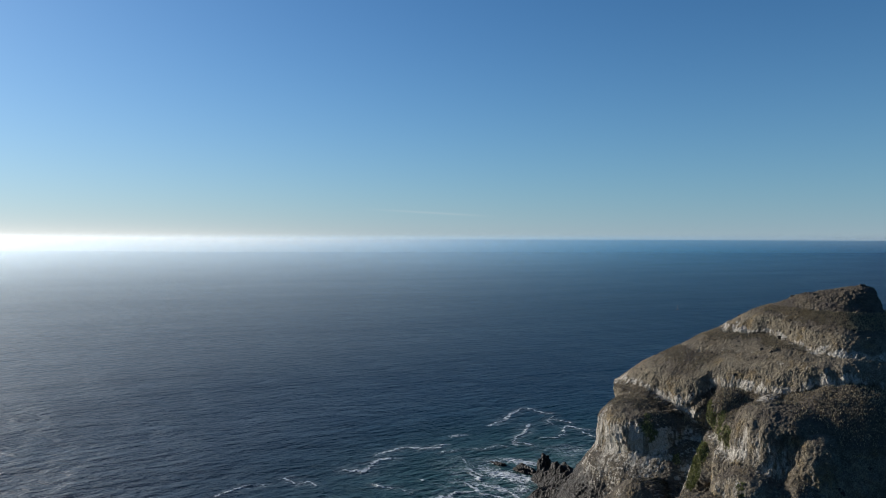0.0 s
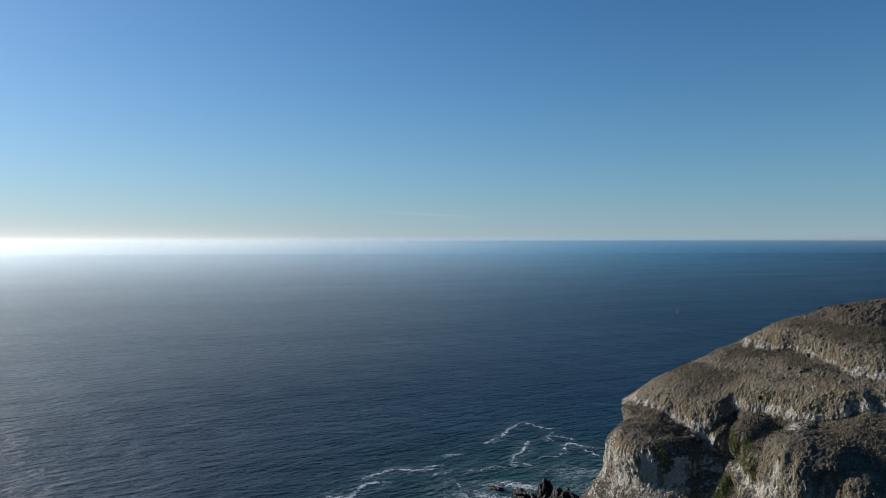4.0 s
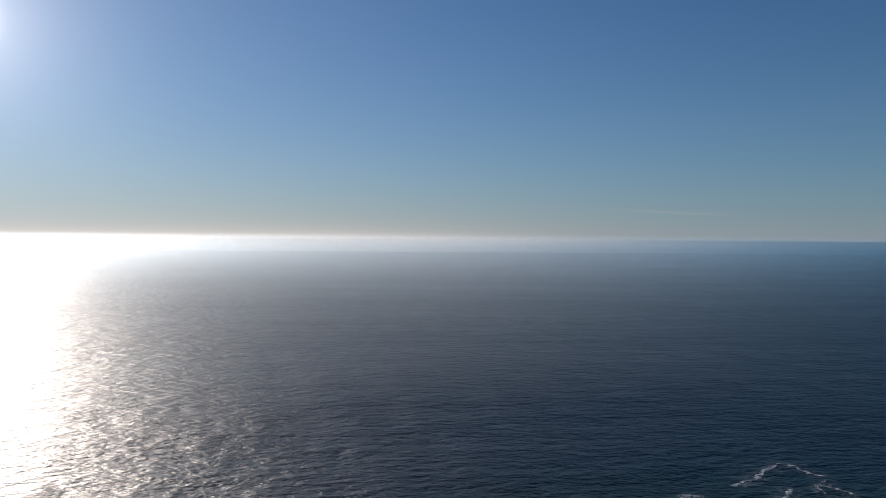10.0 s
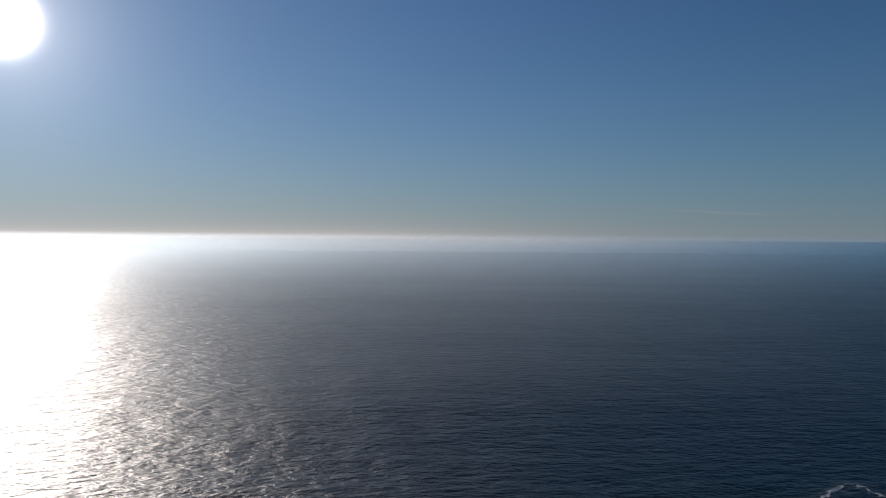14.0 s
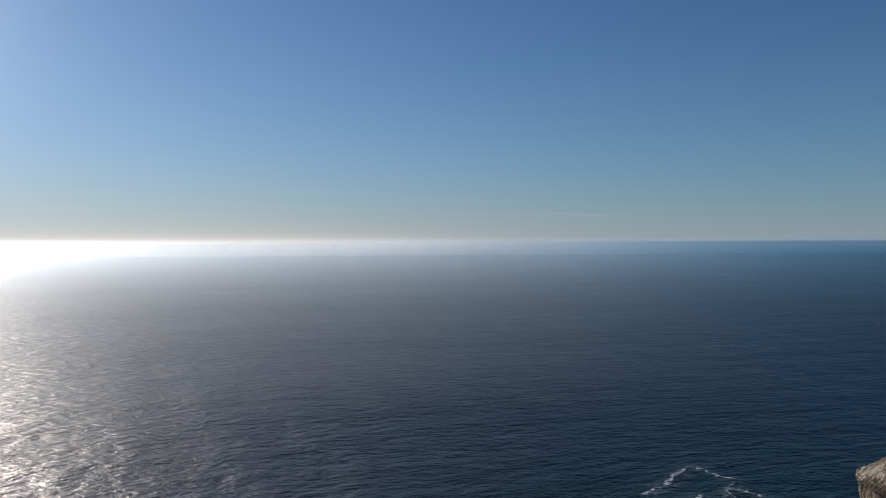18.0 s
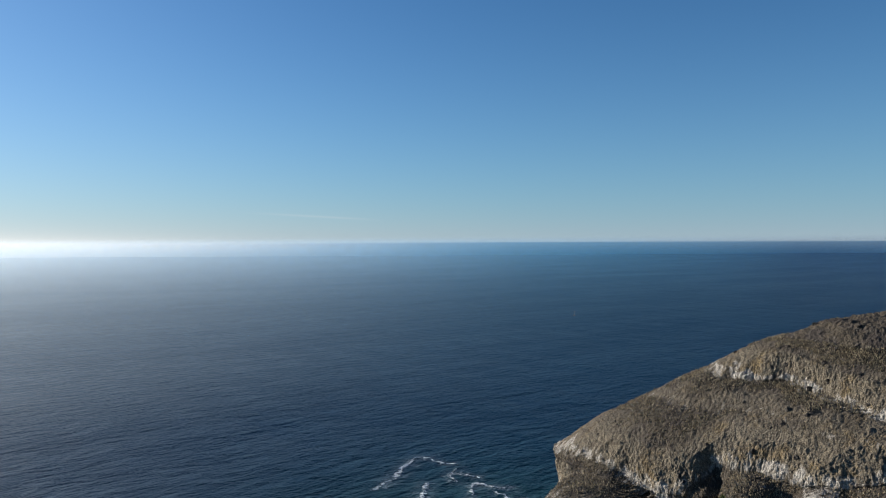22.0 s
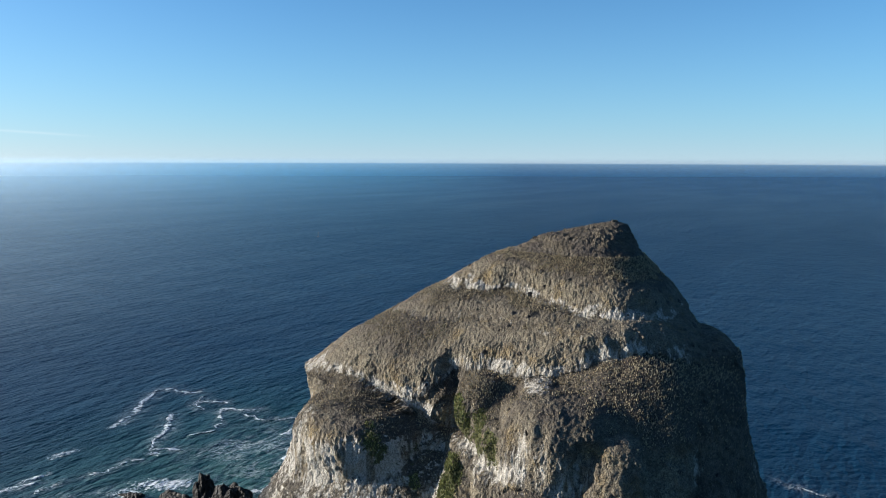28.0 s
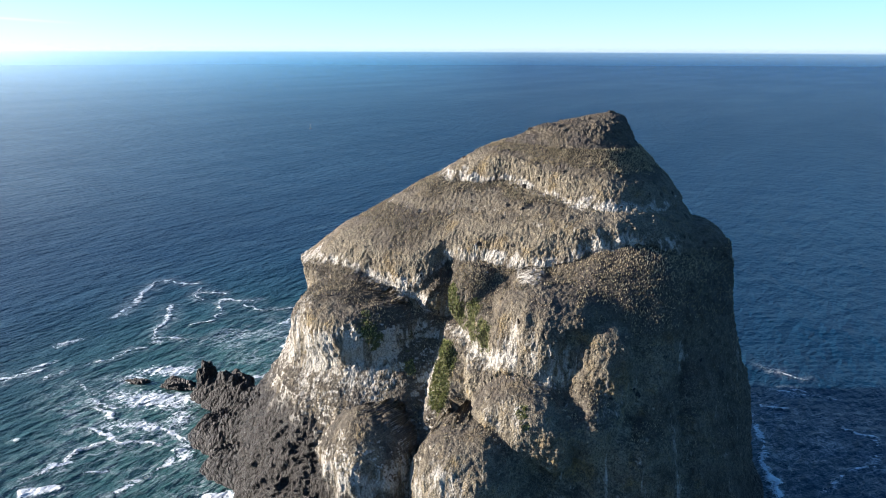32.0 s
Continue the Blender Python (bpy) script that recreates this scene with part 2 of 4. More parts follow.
def sea_material():
    m, n, p = material("sea_water")
    wind = radians(66)
    turned = n.scaled(p, (1, 1, 1), (0, 0, wind))
    swell = n.noise(n.scaled(turned, (0.035, 0.008, 1)), 1.0, 3, 0.5)
    patches = n.noise(n.scaled(turned, (0.007, 0.0022, 1)), 1.0, 2, 0.5, 0.5)
    long_wave = n.noise(n.scaled(turned, (0.40, 0.20, 1)), 1.0, 4, 0.6, 0.1)
    chop = n.noise(n.scaled(turned, (0.85, 0.46, 1)), 1.0, 3, 0.6, 0.15)
    ripple = n.noise(n.scaled(turned, (2.2, 1.2, 1)), 1.0, 3, 0.6)
    away = n.add("ShaderNodeVectorMath", {0: p, 1: (70.0, 160.0, 0.0)}, operation="DISTANCE").outputs["Value"]
    lively = n.ramp(away, 120.0, 2200.0, 1.0, 0.45)      # short waves near the rocks, smoother open water
    sea_wave = n.noise(n.scaled(turned, (0.15, 0.065, 1)), 1.0, 2, 0.5)
    nrm = bump(n, swell, 4.0, 1.0)
    nrm = bump(n, sea_wave, 2.6, n.ramp(away, 300.0, 3000.0, 1.0, 0.6), nrm)
    nrm = bump(n, long_wave, 1.3, lively, nrm)
    nrm = bump(n, chop, 0.45, n.math("MULTIPLY", lively, 0.9), nrm)
    fine_nrm = bump(n, ripple, 0.05, 1.0, nrm)
    deep = n.mix(patches, (0.0008, 0.015, 0.037), (0.001, 0.018, 0.043))
    body = n.mix(n.attr("shallow"), deep, (0.018, 0.066, 0.056))
    # foam, torn by noise
    warp = n.add("ShaderNodeVectorMath", {0: p, 1: n.add("ShaderNodeVectorMath", {
        0: n.add("ShaderNodeTexNoise", {"Vector": p, "Scale": 0.12, "Detail": 3.0}).outputs["Color"],
        1: (9.0, 9.0, 0.0)}, operation="MULTIPLY").outputs[0]}, operation="ADD").outputs[0]
    veins = n.math("ABSOLUTE", n.math("SUBTRACT", n.noise(n.scaled(warp, (0.45, 1.0, 1.0), (0, 0, radians(-24))), 0.2, 5, 0.6), 0.5))
    veins = n.ramp(veins, 0.055, 0.0)
    veins2 = n.math("ABSOLUTE", n.math("SUBTRACT", n.noise(n.scaled(warp, (0.6, 1.0, 1.0), (0, 0, radians(-24))), 0.45, 4, 0.6), 0.5))
    veins = n.math("MAXIMUM", veins, n.math("MULTIPLY", n.ramp(veins2, 0.05, 0.0), 0.45))
    torn = n.noise(p, 0.7, 6, 0.7, 0.6)
    foam = n.math("ADD", n.attr("foam"), n.math("MULTIPLY", n.math("SUBTRACT", torn, 0.5), 3.4))
    foam = n.math("MULTIPLY", n.ramp(foam, 0.42, 1.0), n.ramp(n.attr("foam"), 0.06, 0.3))
    lace = n.math("MULTIPLY", n.math("MULTIPLY", veins, n.attr("lace")), n.ramp(torn, 0.35, 0.6))
    foam = n.math("MAXIMUM", foam, lace)
    col = n.mix(foam, body, (0.52, 0.56, 0.58))
    rough = n.math("MAXIMUM", n.math("ADD", n.ramp(patches, 0.3, 0.7, 0.0, 0.06), n.ramp(away, 120.0, 1200.0, 0.40, 0.5)), n.math("MULTIPLY", foam, 0.9))
    b = finish(n, col, rough, nrm, IOR=1.33)
    coat = n.math("MULTIPLY", n.math("SUBTRACT", 1.0, foam), 0.15)
    for key, val in (("Coat Weight", coat), ("Coat Normal", fine_nrm)):
        n.t.links.new(val, b.inputs[key])
    b.inputs["Specular IOR Level"].default_value = 0.27
    b.inputs["Specular Tint"].default_value = (0.78, 0.93, 1.0, 1.0)
    b.inputs["Coat Roughness"].default_value, b.inputs["Coat IOR"].default_value = 0.07, 1.25
    return m


def plain_rock(name, dark, light, rough=0.6):
    m, n, p = material(name)
    mid, fine = n.noise(p, 0.6, 5, 0.6), n.noise(p, 3.5, 5, 0.7)
    bent = n.add("ShaderNodeVectorMath", {0: n.scaled(p, (1.0, 0.55, 0.75), (0.3, 0.2, 0.9)), 1: n.add("ShaderNodeTexNoise", {"Vector": p, "Scale": 0.9, "Detail": 3.0}).outputs["Color"]}, operation="ADD").outputs[0]
    slab = n.add("ShaderNodeTexVoronoi", {"Vector": bent, "Scale": 0.55}, feature="DISTANCE_TO_EDGE").outputs["Distance"]
    chip = n.add("ShaderNodeTexVoronoi", {"Vector": bent, "Scale": 1.7}).outputs["Distance"]
    c = n.mix(n.ramp(mid, 0.3, 0.7), dark, light)
    # shade in pits and cracks is painted in near black
    c = n.mix(n.ramp(fine, 0.35, 0.6, 0.75, 0.0), c, (0.003, 0.003, 0.003))
    c = n.mix(n.ramp(slab, 0.0, 0.09, 0.85, 0.0), c, (0.003, 0.003, 0.003))
    h = n.math("ADD", n.math("MULTIPLY", n.ramp(slab, 0.0, 0.25), 0.7), n.math("MULTIPLY", chip, -0.7))
    h = n.math("ADD", h, n.math("ADD", n.math("MULTIPLY", fine, 0.5), mid))
    b = finish(n, c, n.ramp(fine, 0.3, 0.7, rough - 0.15, rough + 0.15), bump(n, h, 1.6, 1.0))
    b.inputs["Specular IOR Level"].default_value = 0.3
    return m


def grass_material(name, a, b):
    m, n, p = material(name)
    r = n.add("ShaderNodeNewGeometry").outputs["Random Per Island"]
    finish(n, n.mix(r, a, b), 0.9)
    return m


def paint(name, color, rough=0.5):
    m, n, p = material(name)
    g = n.noise(p, 4.0, 5, 0.6)
    finish(n, n.mix(n.ramp(g, 0.35, 0.7), color, tuple(0.6 * v for v in color)), rough)
    return m


ROCK, SEA = rock_material(), sea_material()
WET_ROCK = plain_rock("wet_black_rock", (0.004, 0.0037, 0.004), (0.020, 0.0175, 0.017), 0.6)
LOOSE = plain_rock("loose_rock", (0.05, 0.045, 0.038), (0.14, 0.122, 0.1), 0.85)
GREEN = grass_material("green_turf", (0.09, 0.105, 0.03), (0.27, 0.28, 0.1))
DRY = grass_material("dry_turf", (0.15, 0.12, 0.08), (0.4, 0.34, 0.22))


# ---- helpers for meshes ----
def hashed(ix, iy, iz, seed):
    h = (ix.astype(np.uint32) * np.uint32(374761393) + iy.astype(np.uint32) * np.uint32(668265263)
         + iz.astype(np.uint32) * np.uint32(2147483647) + np.uint32(seed * 144269 + 7))
    h = (h ^ (h >> np.uint32(13))) * np.uint32(1274126177)
    h = (h ^ (h >> np.uint32(16))) * np.uint32(2246822519)
    return h ^ (h >> np.uint32(15))


def perlin(p, seed=0):
    """Gradient noise of an (n, 3) array, about -1 to 1."""
    i = np.floor(p).astype(np.int64)
    f = (p - i).astype(np.float32)
    w = f * f * f * (f * (f * 6 - 15) + 10)
    out = np.zeros(len(p), np.float32)
    for dx in (0, 1):
        for dy in (0, 1):
            for dz in (0, 1):
                h = hashed(i[:, 0] + dx, i[:, 1] + dy, i[:, 2] + dz, seed)
                gx = (h & np.uint32(1023)).astype(np.float32) / 511.5 - 1
                gy = ((h >> np.uint32(10)) & np.uint32(1023)).astype(np.float32) / 511.5 - 1
                gz = ((h >> np.uint32(20)) & np.uint32(1023)).astype(np.float32) / 511.5 - 1
                k = (np.where(dx, w[:, 0], 1 - w[:, 0]) * np.where(dy, w[:, 1], 1 - w[:, 1])
                     * np.where(dz, w[:, 2], 1 - w[:, 2]))
                out += k * (gx * (f[:, 0] - dx) + gy * (f[:, 1] - dy) + gz * (f[:, 2] - dz))
    return out * 1.3


def fbm(p, octaves=4, seed=0, gain=0.5):
    out, a = np.zeros(len(p), np.float32), 1.0
    for k in range(octaves):
        out += a * perlin(p * 2.03 ** k + 17.3 * k, seed + k)
        a *= gain
    return out


def cells(p, seed=0):
    """Distance to the nearest and second nearest of scattered points, one a unit cell."""
    i = np.floor(p - 0.5).astype(np.int64)
    d1, d2 = np.full(len(p), 9.0, np.float32), np.full(len(p), 9.0, np.float32)
    for dx in (0, 1):
        for dy in (0, 1):
            for dz in (0, 1):
                c = i + (dx, dy, dz)
                h = hashed(c[:, 0], c[:, 1], c[:, 2], seed)
                o = np.stack([(h >> np.uint32(s)) & np.uint32(1023) for s in (0, 10, 20)], 1) / 1023.0
                d = np.sqrt((((c + 0.15 + 0.7 * o) - p) ** 2).sum(1)).astype(np.float32)
                d2 = np.minimum(d2, np.maximum(d1, d))
                d1 = np.minimum(d1, d)
    return d1, d2


def sstep(x, a, b):
    t = np.clip((x - a) / (b - a), 0, 1)
    return t * t * (3 - 2 * t)


def mesh_from(name, verts, quads, mat, attrs=(), smooth=True):
    me = bpy.data.meshes.new(name)
    me.vertices.add(len(verts))
    me.vertices.foreach_set("co", np.ascontiguousarray(verts, np.float32).ravel())
    k = quads.shape[1]
    me.loops.add(quads.size)
    me.loops.foreach_set("vertex_index", quads.astype(np.int32).ravel())
    me.polygons.add(len(quads))
    me.polygons.foreach_set("loop_start", np.arange(0, quads.size, k, dtype=np.int32))
    me.update(calc_edges=True)
    me.polygons.foreach_set("use_smooth", np.full(len(quads), smooth))
    for key, val in dict(attrs).items():
        a = me.attributes.new(key, "FLOAT", "POINT")
        a.data.foreach_set("value", np.ascontiguousarray(val, np.float32))
    me.materials.append(mat)
    me.validate()
    return me


def grid_quads(rows, cols, wrap=False):
    i = np.arange(rows - 1)[:, None] * cols
    j = np.arange(cols if wrap else cols - 1)[None, :]
    j2 = (j + 1) % cols
    return np.stack([i + j, i + cols + j, i + cols + j2, i + j2], -1).reshape(-1, 4)


def grid_normals(g):
    """Normals of a (rows, cols, 3) grid that wraps round in its columns."""
    du = np.roll(g, -1, 1) - np.roll(g, 1, 1)
    dv = np.gradient(g, axis=0)
    n = np.cross(dv, du)
    return n / np.maximum(np.linalg.norm(n, axis=2, keepdims=True), 1e-9)


def part(name, data, parent, label=""):
    ob = new(name, data)
    ob.parent = parent
    if label:
        tagged(ob, label)
    return ob


# ---- the sea stack ----
# its own frame: a to the seaward right, b away from the shore path, z up
ORIGIN = Vector((128.7, 263.1, 0))
A_DIR, B_DIR = (0.766, -0.643), (0.643, 0.766)
FRAME = Matrix(((A_DIR[0], B_DIR[0], 0, ORIGIN.x), (A_DIR[1], B_DIR[1], 0, ORIGIN.y), (0, 0, 1, 0), (0, 0, 0, 1)))


def to_local(x, y):
    dx, dy = x - ORIGIN.x, y - ORIGIN.y
    return dx * A_DIR[0] + dy * A_DIR[1], dx * B_DIR[0] + dy * B_DIR[1]


# level sections: height, centre, radius every 30 degrees from the a axis
SECTIONS = (
    (102.2, (21.5, 17), (0.3, 0.2, 0.2, 0.2, 0.2, 0.2, 0.3, 0.2, 0.2, 0.2, 0.2, 0.3)),
    (101.2, (19.5, 17), (5.5, 3, 2, 2, 2, 3, 4, 3, 2, 2, 3, 4)),
    (97.5, (12, 15), (14.5, 12, 9, 8, 9, 11, 12, 9, 8, 9, 11, 13)),
    (94.5, (12, 14), (16, 14, 12, 12, 13, 16.5, 18, 13, 11, 12, 14, 16)),
    (91, (12, 14), (19.5, 17, 15, 15, 17, 24, 27.5, 18, 15, 16, 19, 20)),
    (86, (10, 13), (27, 24, 21, 21, 24, 32, 36, 22, 18, 20, 27, 28)),
    (82, (8, 12), (32, 30, 28, 27, 30, 37, 40, 25, 22, 26, 34, 35)),
    (76, (4, 9), (39, 38, 34, 32, 35, 44, 45.5, 30, 26, 28, 38, 42)),
    (66, (0, 5), (53, 48, 42, 40, 44, 54, 59.5, 38, 30, 33, 46, 53)),
    (57, (-5, 3), (61, 56, 48, 45, 50, 63, 67, 40, 29.5, 44, 56, 60)),
    (45, (-8, 0), (66, 60, 52, 48, 54, 60, 60, 49, 31, 45, 58, 64)),
    (30, (-8, -5), (69, 61, 54, 50, 56, 63, 66, 61, 43, 48, 60, 67)),
    (12, (-8, -6), (71, 63, 57, 53, 60, 70, 76, 72, 58, 62, 67, 71)),
    (-5, (-8, -6), (77, 67, 60, 57, 66, 78, 81, 79, 75, 77, 77, 78)),
)


def round_table(vals, ang):
    """A smooth closed curve through 12 values, read at angles in radians."""
    v = np.array(vals, float)
    x = (ang / (2 * math.pi) * 12) % 12
    i = np.floor(x).astype(int)
    t = x - i
    a, b, c, d = (v[(i + k) % 12] for k in (-1, 0, 1, 2))
    return b + 0.5 * t * (c - a + t * (2 * a - 5 * b + 4 * c - d + t * (3 * (b - c) + d - a)))


def section_at(z, ang):
    """The point of the undressed rock at height z and an angle, both arrays."""
    zs = np.array([s[0] for s in SECTIONS])[::-1]
    rad = np.stack([round_table(s[2], ang) for s in SECTIONS])[::-1]
    ca = np.interp(z, zs, [s[1][0] for s in SECTIONS][::-1])
    cb = np.interp(z, zs, [s[1][1] for s in SECTIONS][::-1])
    k = np.clip(np.searchsorted(zs, z) - 1, 0, len(zs) - 2)
    t = np.clip((z - zs[k]) / (zs[k + 1] - zs[k]), 0, 1)
    j = np.arange(len(ang))
    r = rad[k, j] * (1 - t) + rad[k + 1, j] * t
    return ca + r * np.cos(ang), cb + r * np.sin(ang)


def terrace(z, level, bench, face, hard):
    """Heights whose plan is used instead of z, so that a face stands over a flatter bench at level."""
    u = z - level
    top = face * hard
    rise = np.where(u < 0, -bench + (u + bench) * (top + bench) / bench, top + u * (face - top) / face)
    return np.where((u > -bench) & (u < face), level + rise, z)


# heights of the three ledges along a
def ledge_1(a):
    return np.interp(a, (-75, -60, -46, -38, -31, -22, -12, 0, 4, 18, 28, 42), (53, 58.5, 57.5, 55, 56, 63.5, 65, 65, 66, 71, 72.5, 69))


def ledge_2(a):
    return np.interp(a, (-30, -10, 3, 14, 40), (82.6, 82.4, 81, 79.2, 79))


def ledge_3(a):
    return np.interp(a, (-42, -13, 16), (73.6, 75.6, 75))


# rounded masses that stand out of the cliff: middle, half sizes, how square they are upwards
BOSSES = (
    ((-46, -13, 41), (21.5, 21, 14.5), 3), ((-32, -11, 53), (7, 7.5, 8), 2.5), ((-13, -22, 52), (8.5, 11.5, 13), 2.5),
    ((8, -29, 55), (17, 20, 11), 2.5), ((20, -42, 47), (9, 9, 12), 2.5),
    ((8, -47.5, 36.5), (19, 15.5, 10.5), 2.4), ((-9, -56, 21.5), (15.5, 15, 16.5), 2.2), ((-36, -46, 17), (14, 14, 15), 2.2),
    ((-19, -29.5, 38), (4.6, 7.5, 9), 2.5), ((43, -2, 63), (12, 14, 12), 2.5), ((25, -50, 31), (9, 9, 9), 2.3),
)
# clefts: from, to, reach, depth
CLEFTS = (
    ((-58, -12, 63), (-60, -14, 57), 1.8, 3.5), ((-51, -12, 63), (-54, -15, 58), 1.3, 2.0), ((-46, -11, 57.5), (-38, -14, 55), 1.6, 1.6),
    ((-38, -14, 55), (-29, -20, 53), 1.5, 2.0), ((-29, -20, 53), (-21, -27, 51), 1.6, 2.4), ((-21, -27, 51), (-9, -43, 47), 2.0, 2.4),
    ((-22, -18, 63), (-22, -25, 52), 2.4, 4.0), ((-4, -31, 63), (-9, -40, 50), 1.8, 3.0), ((-24, -34, 46), (-26, -40, 31), 2.0, 3.5),
    ((-14, -36, 46), (-15, -48, 33), 2.0, 3.0), ((12, -47, 56), (11, -55, 44), 2.4, 3.5), ((14, -56, 44), (15, -62, 26), 2.2, 3.5),
    ((-22, -52, 34), (-23, -62, 14), 2.2, 3.5), ((-44, -36, 40), (-31, -38, 38), 1.4, 1.6), ((29, -48, 54), (27, -56, 34), 2.0, 2.5), ((40, -38, 52), (40, -48, 24), 2.6, 3.0),
)


def boss_reach(place, half, square, ca, cb, ang, z, warp):
    """How far from the axis at (ca, cb) a ray towards ang leaves a rounded mass; below zero where it misses."""
    k = np.clip(1 - np.abs((z - place[2] + 1.2 * warp) / half[2]) ** square, 0, 1) ** (1 / square)
    ra, rb = half[0] * k * (1 + 0.08 * warp) + 1e-6, half[1] * k * (1 + 0.08 * warp) + 1e-6
    px, py = (ca - place[0]) / ra, (cb - place[1]) / rb
    dx, dy = np.cos(ang) / ra, np.sin(ang) / rb
    aa, bb, cc = dx * dx + dy * dy, px * dx + py * dy, px * px + py * py - 1
    disc = bb * bb - aa * cc
    return np.where((disc > 0) & (k > 0.01), (-bb + np.sqrt(np.maximum(disc, 0))) / aa, -1.0)


def even_rows(g):
    """The grid with its rows moved closer together where the surface runs out flat."""
    step = np.minimum(np.linalg.norm(np.diff(g, axis=0), axis=2), 20.0)
    for _ in range(2):
        for shift in (1, 2, 4, 8):
            step = (step + np.roll(step, shift, 1) + np.roll(step, -shift, 1)) / 3
        pad = np.pad(step, ((1, 1), (0, 0)), "edge")
        step = (pad[:-2] + pad[1:-1] + pad[2:]) / 3
    run = np.concatenate([np.zeros((1, g.shape[1])), np.cumsum(step, 0)])
    out = np.empty_like(g)
    for c in range(g.shape[1]):
        want = np.linspace(0, run[-1, c], len(g))
        for k in range(3):
            out[:, c, k] = np.interp(want, run[:, c], g[:, c, k])
    return out


def rock_grid():
    front = np.linspace(radians(160), radians(380), 980, endpoint=False)
    back = np.linspace(radians(20), radians(160), 130, endpoint=False)
    ang = np.concatenate([back, front])
    zs = np.interp(np.linspace(0, 1, 780), [0, 0.12, 0.24, 0.43, 0.53, 0.65, 0.79, 0.91, 1.0],
                   [102.2, 92, 82, 66, 57, 45, 30, 12, -5])
    AA, ZZ = np.meshgrid(ang, zs)
    a, z = AA.ravel(), ZZ.ravel()
    x0, y0 = section_at(z, a)
    wob = perlin(np.stack([x0 / 7, y0 / 7, z * 0], 1), 40) * 1.3 + perlin(np.stack([x0 / 20, y0 / 20, z * 0], 1), 41) * 1.0
    fore = 0.15 + 0.7 * sstep(np.cos(a - radians(268)), -0.1, 0.6) * sstep(np.cos(a - radians(230)), -0.35, 0.2)
    zt = terrace(z, ledge_2(x0) + wob * 0.8, 3.0, 7.0, 0.1 + 0.5 * fore)
    zt = terrace(zt, ledge_3(x0) + wob, 2.0, 3.5, 0.3 * fore * sstep(x0, 5, -12))
    zt = terrace(zt, ledge_1(x0) + wob, 3.6, 7.0, 0.1 + 0.55 * fore)
    x, y = section_at(zt, a)
    # the masses that stand out, meeting the cliff in creases
    lv = np.array([q[0] for q in SECTIONS])[::-1]
    ca, cb = np.interp(zt, lv, [q[1][0] for q in SECTIONS][::-1]), np.interp(zt, lv, [q[1][1] for q in SECTIONS][::-1])
    r = np.hypot(x - ca, y - cb)
    lump = perlin(np.stack([30 * np.cos(a) / 5, 30 * np.sin(a) / 5, z / 25], 1), 51)
    for place, half, square in BOSSES:
        q = boss_reach(place, half, square, ca, cb, a, z, lump)
        soft = np.maximum(2.5 - np.abs(r - q), 0) / 2.5
        r = np.maximum(r, q) + soft * soft * 0.6
    x, y = ca + r * np.cos(a), cb + r * np.sin(a)
    g = even_rows(np.stack([x, y, z], 1).reshape(len(zs), len(ang), 3))
    nor = grid_normals(g).reshape(-1, 3)
    p = g.reshape(-1, 3)
    d = np.zeros(len(p))
    gul = np.zeros(len(p))
    bend = 0.3 * perlin(p / 4, 50) + 0.2 * perlin(p / 1.7, 53)
    for s, e, reach, depth in CLEFTS:
        s, e = np.array(s, float), np.array(e, float)
        t = np.clip(((p - s) @ (e - s)) / ((e - s) @ (e - s)), 0, 1)
        q = np.linalg.norm((p - s - t[:, None] * (e - s)) * (1, 0.4, 1), axis=1) / reach
        k = np.exp(-np.maximum(q + bend, 0) ** 1.4)
        d -= depth * k
        gul = np.maximum(gul, k)
    steep = 1 - sstep(nor[:, 2], 0.35, 0.75)
    low = sstep(p[:, 2], 70, 40)
    d += fbm(p / 15, 3, 1) * (0.5 + 0.7 * low)
    rid = 1 - np.abs(perlin(p * (1 / 6, 1 / 6, 1 / 12), 5)) * 2
    d += rid * (0.25 + 0.6 * steep)
    warp = p + 0.9 * np.stack([perlin(p / 2.5, 60), perlin(p / 2.5, 61), perlin(p / 2.5, 62)], 1)
    c1, c2 = cells(warp * (1 / 3.2, 1 / 3.2, 1 / 5.5), 9)
    d += (0.5 - c1) * (0.12 + 0.25 * steep + 0.4 * steep * low)
    c1b, c2b = cells(warp * (1 / 1.25, 1 / 1.25, 1 / 2.4), 12)
    d += (0.5 - c1b) * (0.14 + 0.34 * steep)
    c1c, c2c = cells(warp * (1 / 0.58, 1 / 0.58, 1 / 0.9), 14)
    d += (0.5 - c1c) * (0.1 + 0.25 * steep)
    d += fbm(p / 1.1, 2, 20) * 0.2
    crag = sstep(p[:, 2], 93, 98)
    d += crag * (0.45 * (1 - np.abs(perlin(p / 3.5, 66)) * 2.2) + 0.3 * (0.5 - c1b))
    foot = sstep(p[:, 2] + 3 * perlin(p / 9, 67), 30, 22) * sstep(p[:, 0], -38, -52)
    shear = p @ np.array(((0.9, 0.2, 0.5), (-0.3, 1.0, 0.4), (-0.5, 0.3, 0.5)))
    for k, wave in enumerate((6.5, 3.2, 1.6)):
        d += foot * 0.2 * wave * (0.55 - 2.0 * np.abs(perlin(shear / wave, 180 + k)))
    edge = 0.35 + 0.65 * sstep(p[:, 2], 101.5, 98)
    p2 = p + nor * (d * edge - 0.35)[:, None]
    g2 = p2.reshape(g.shape)
    return g2, gul.reshape(g.shape[:2]), g[:, :, 2]


GRID, CLEFT, LEVEL = rock_grid()
NOR = grid_normals(GRID)


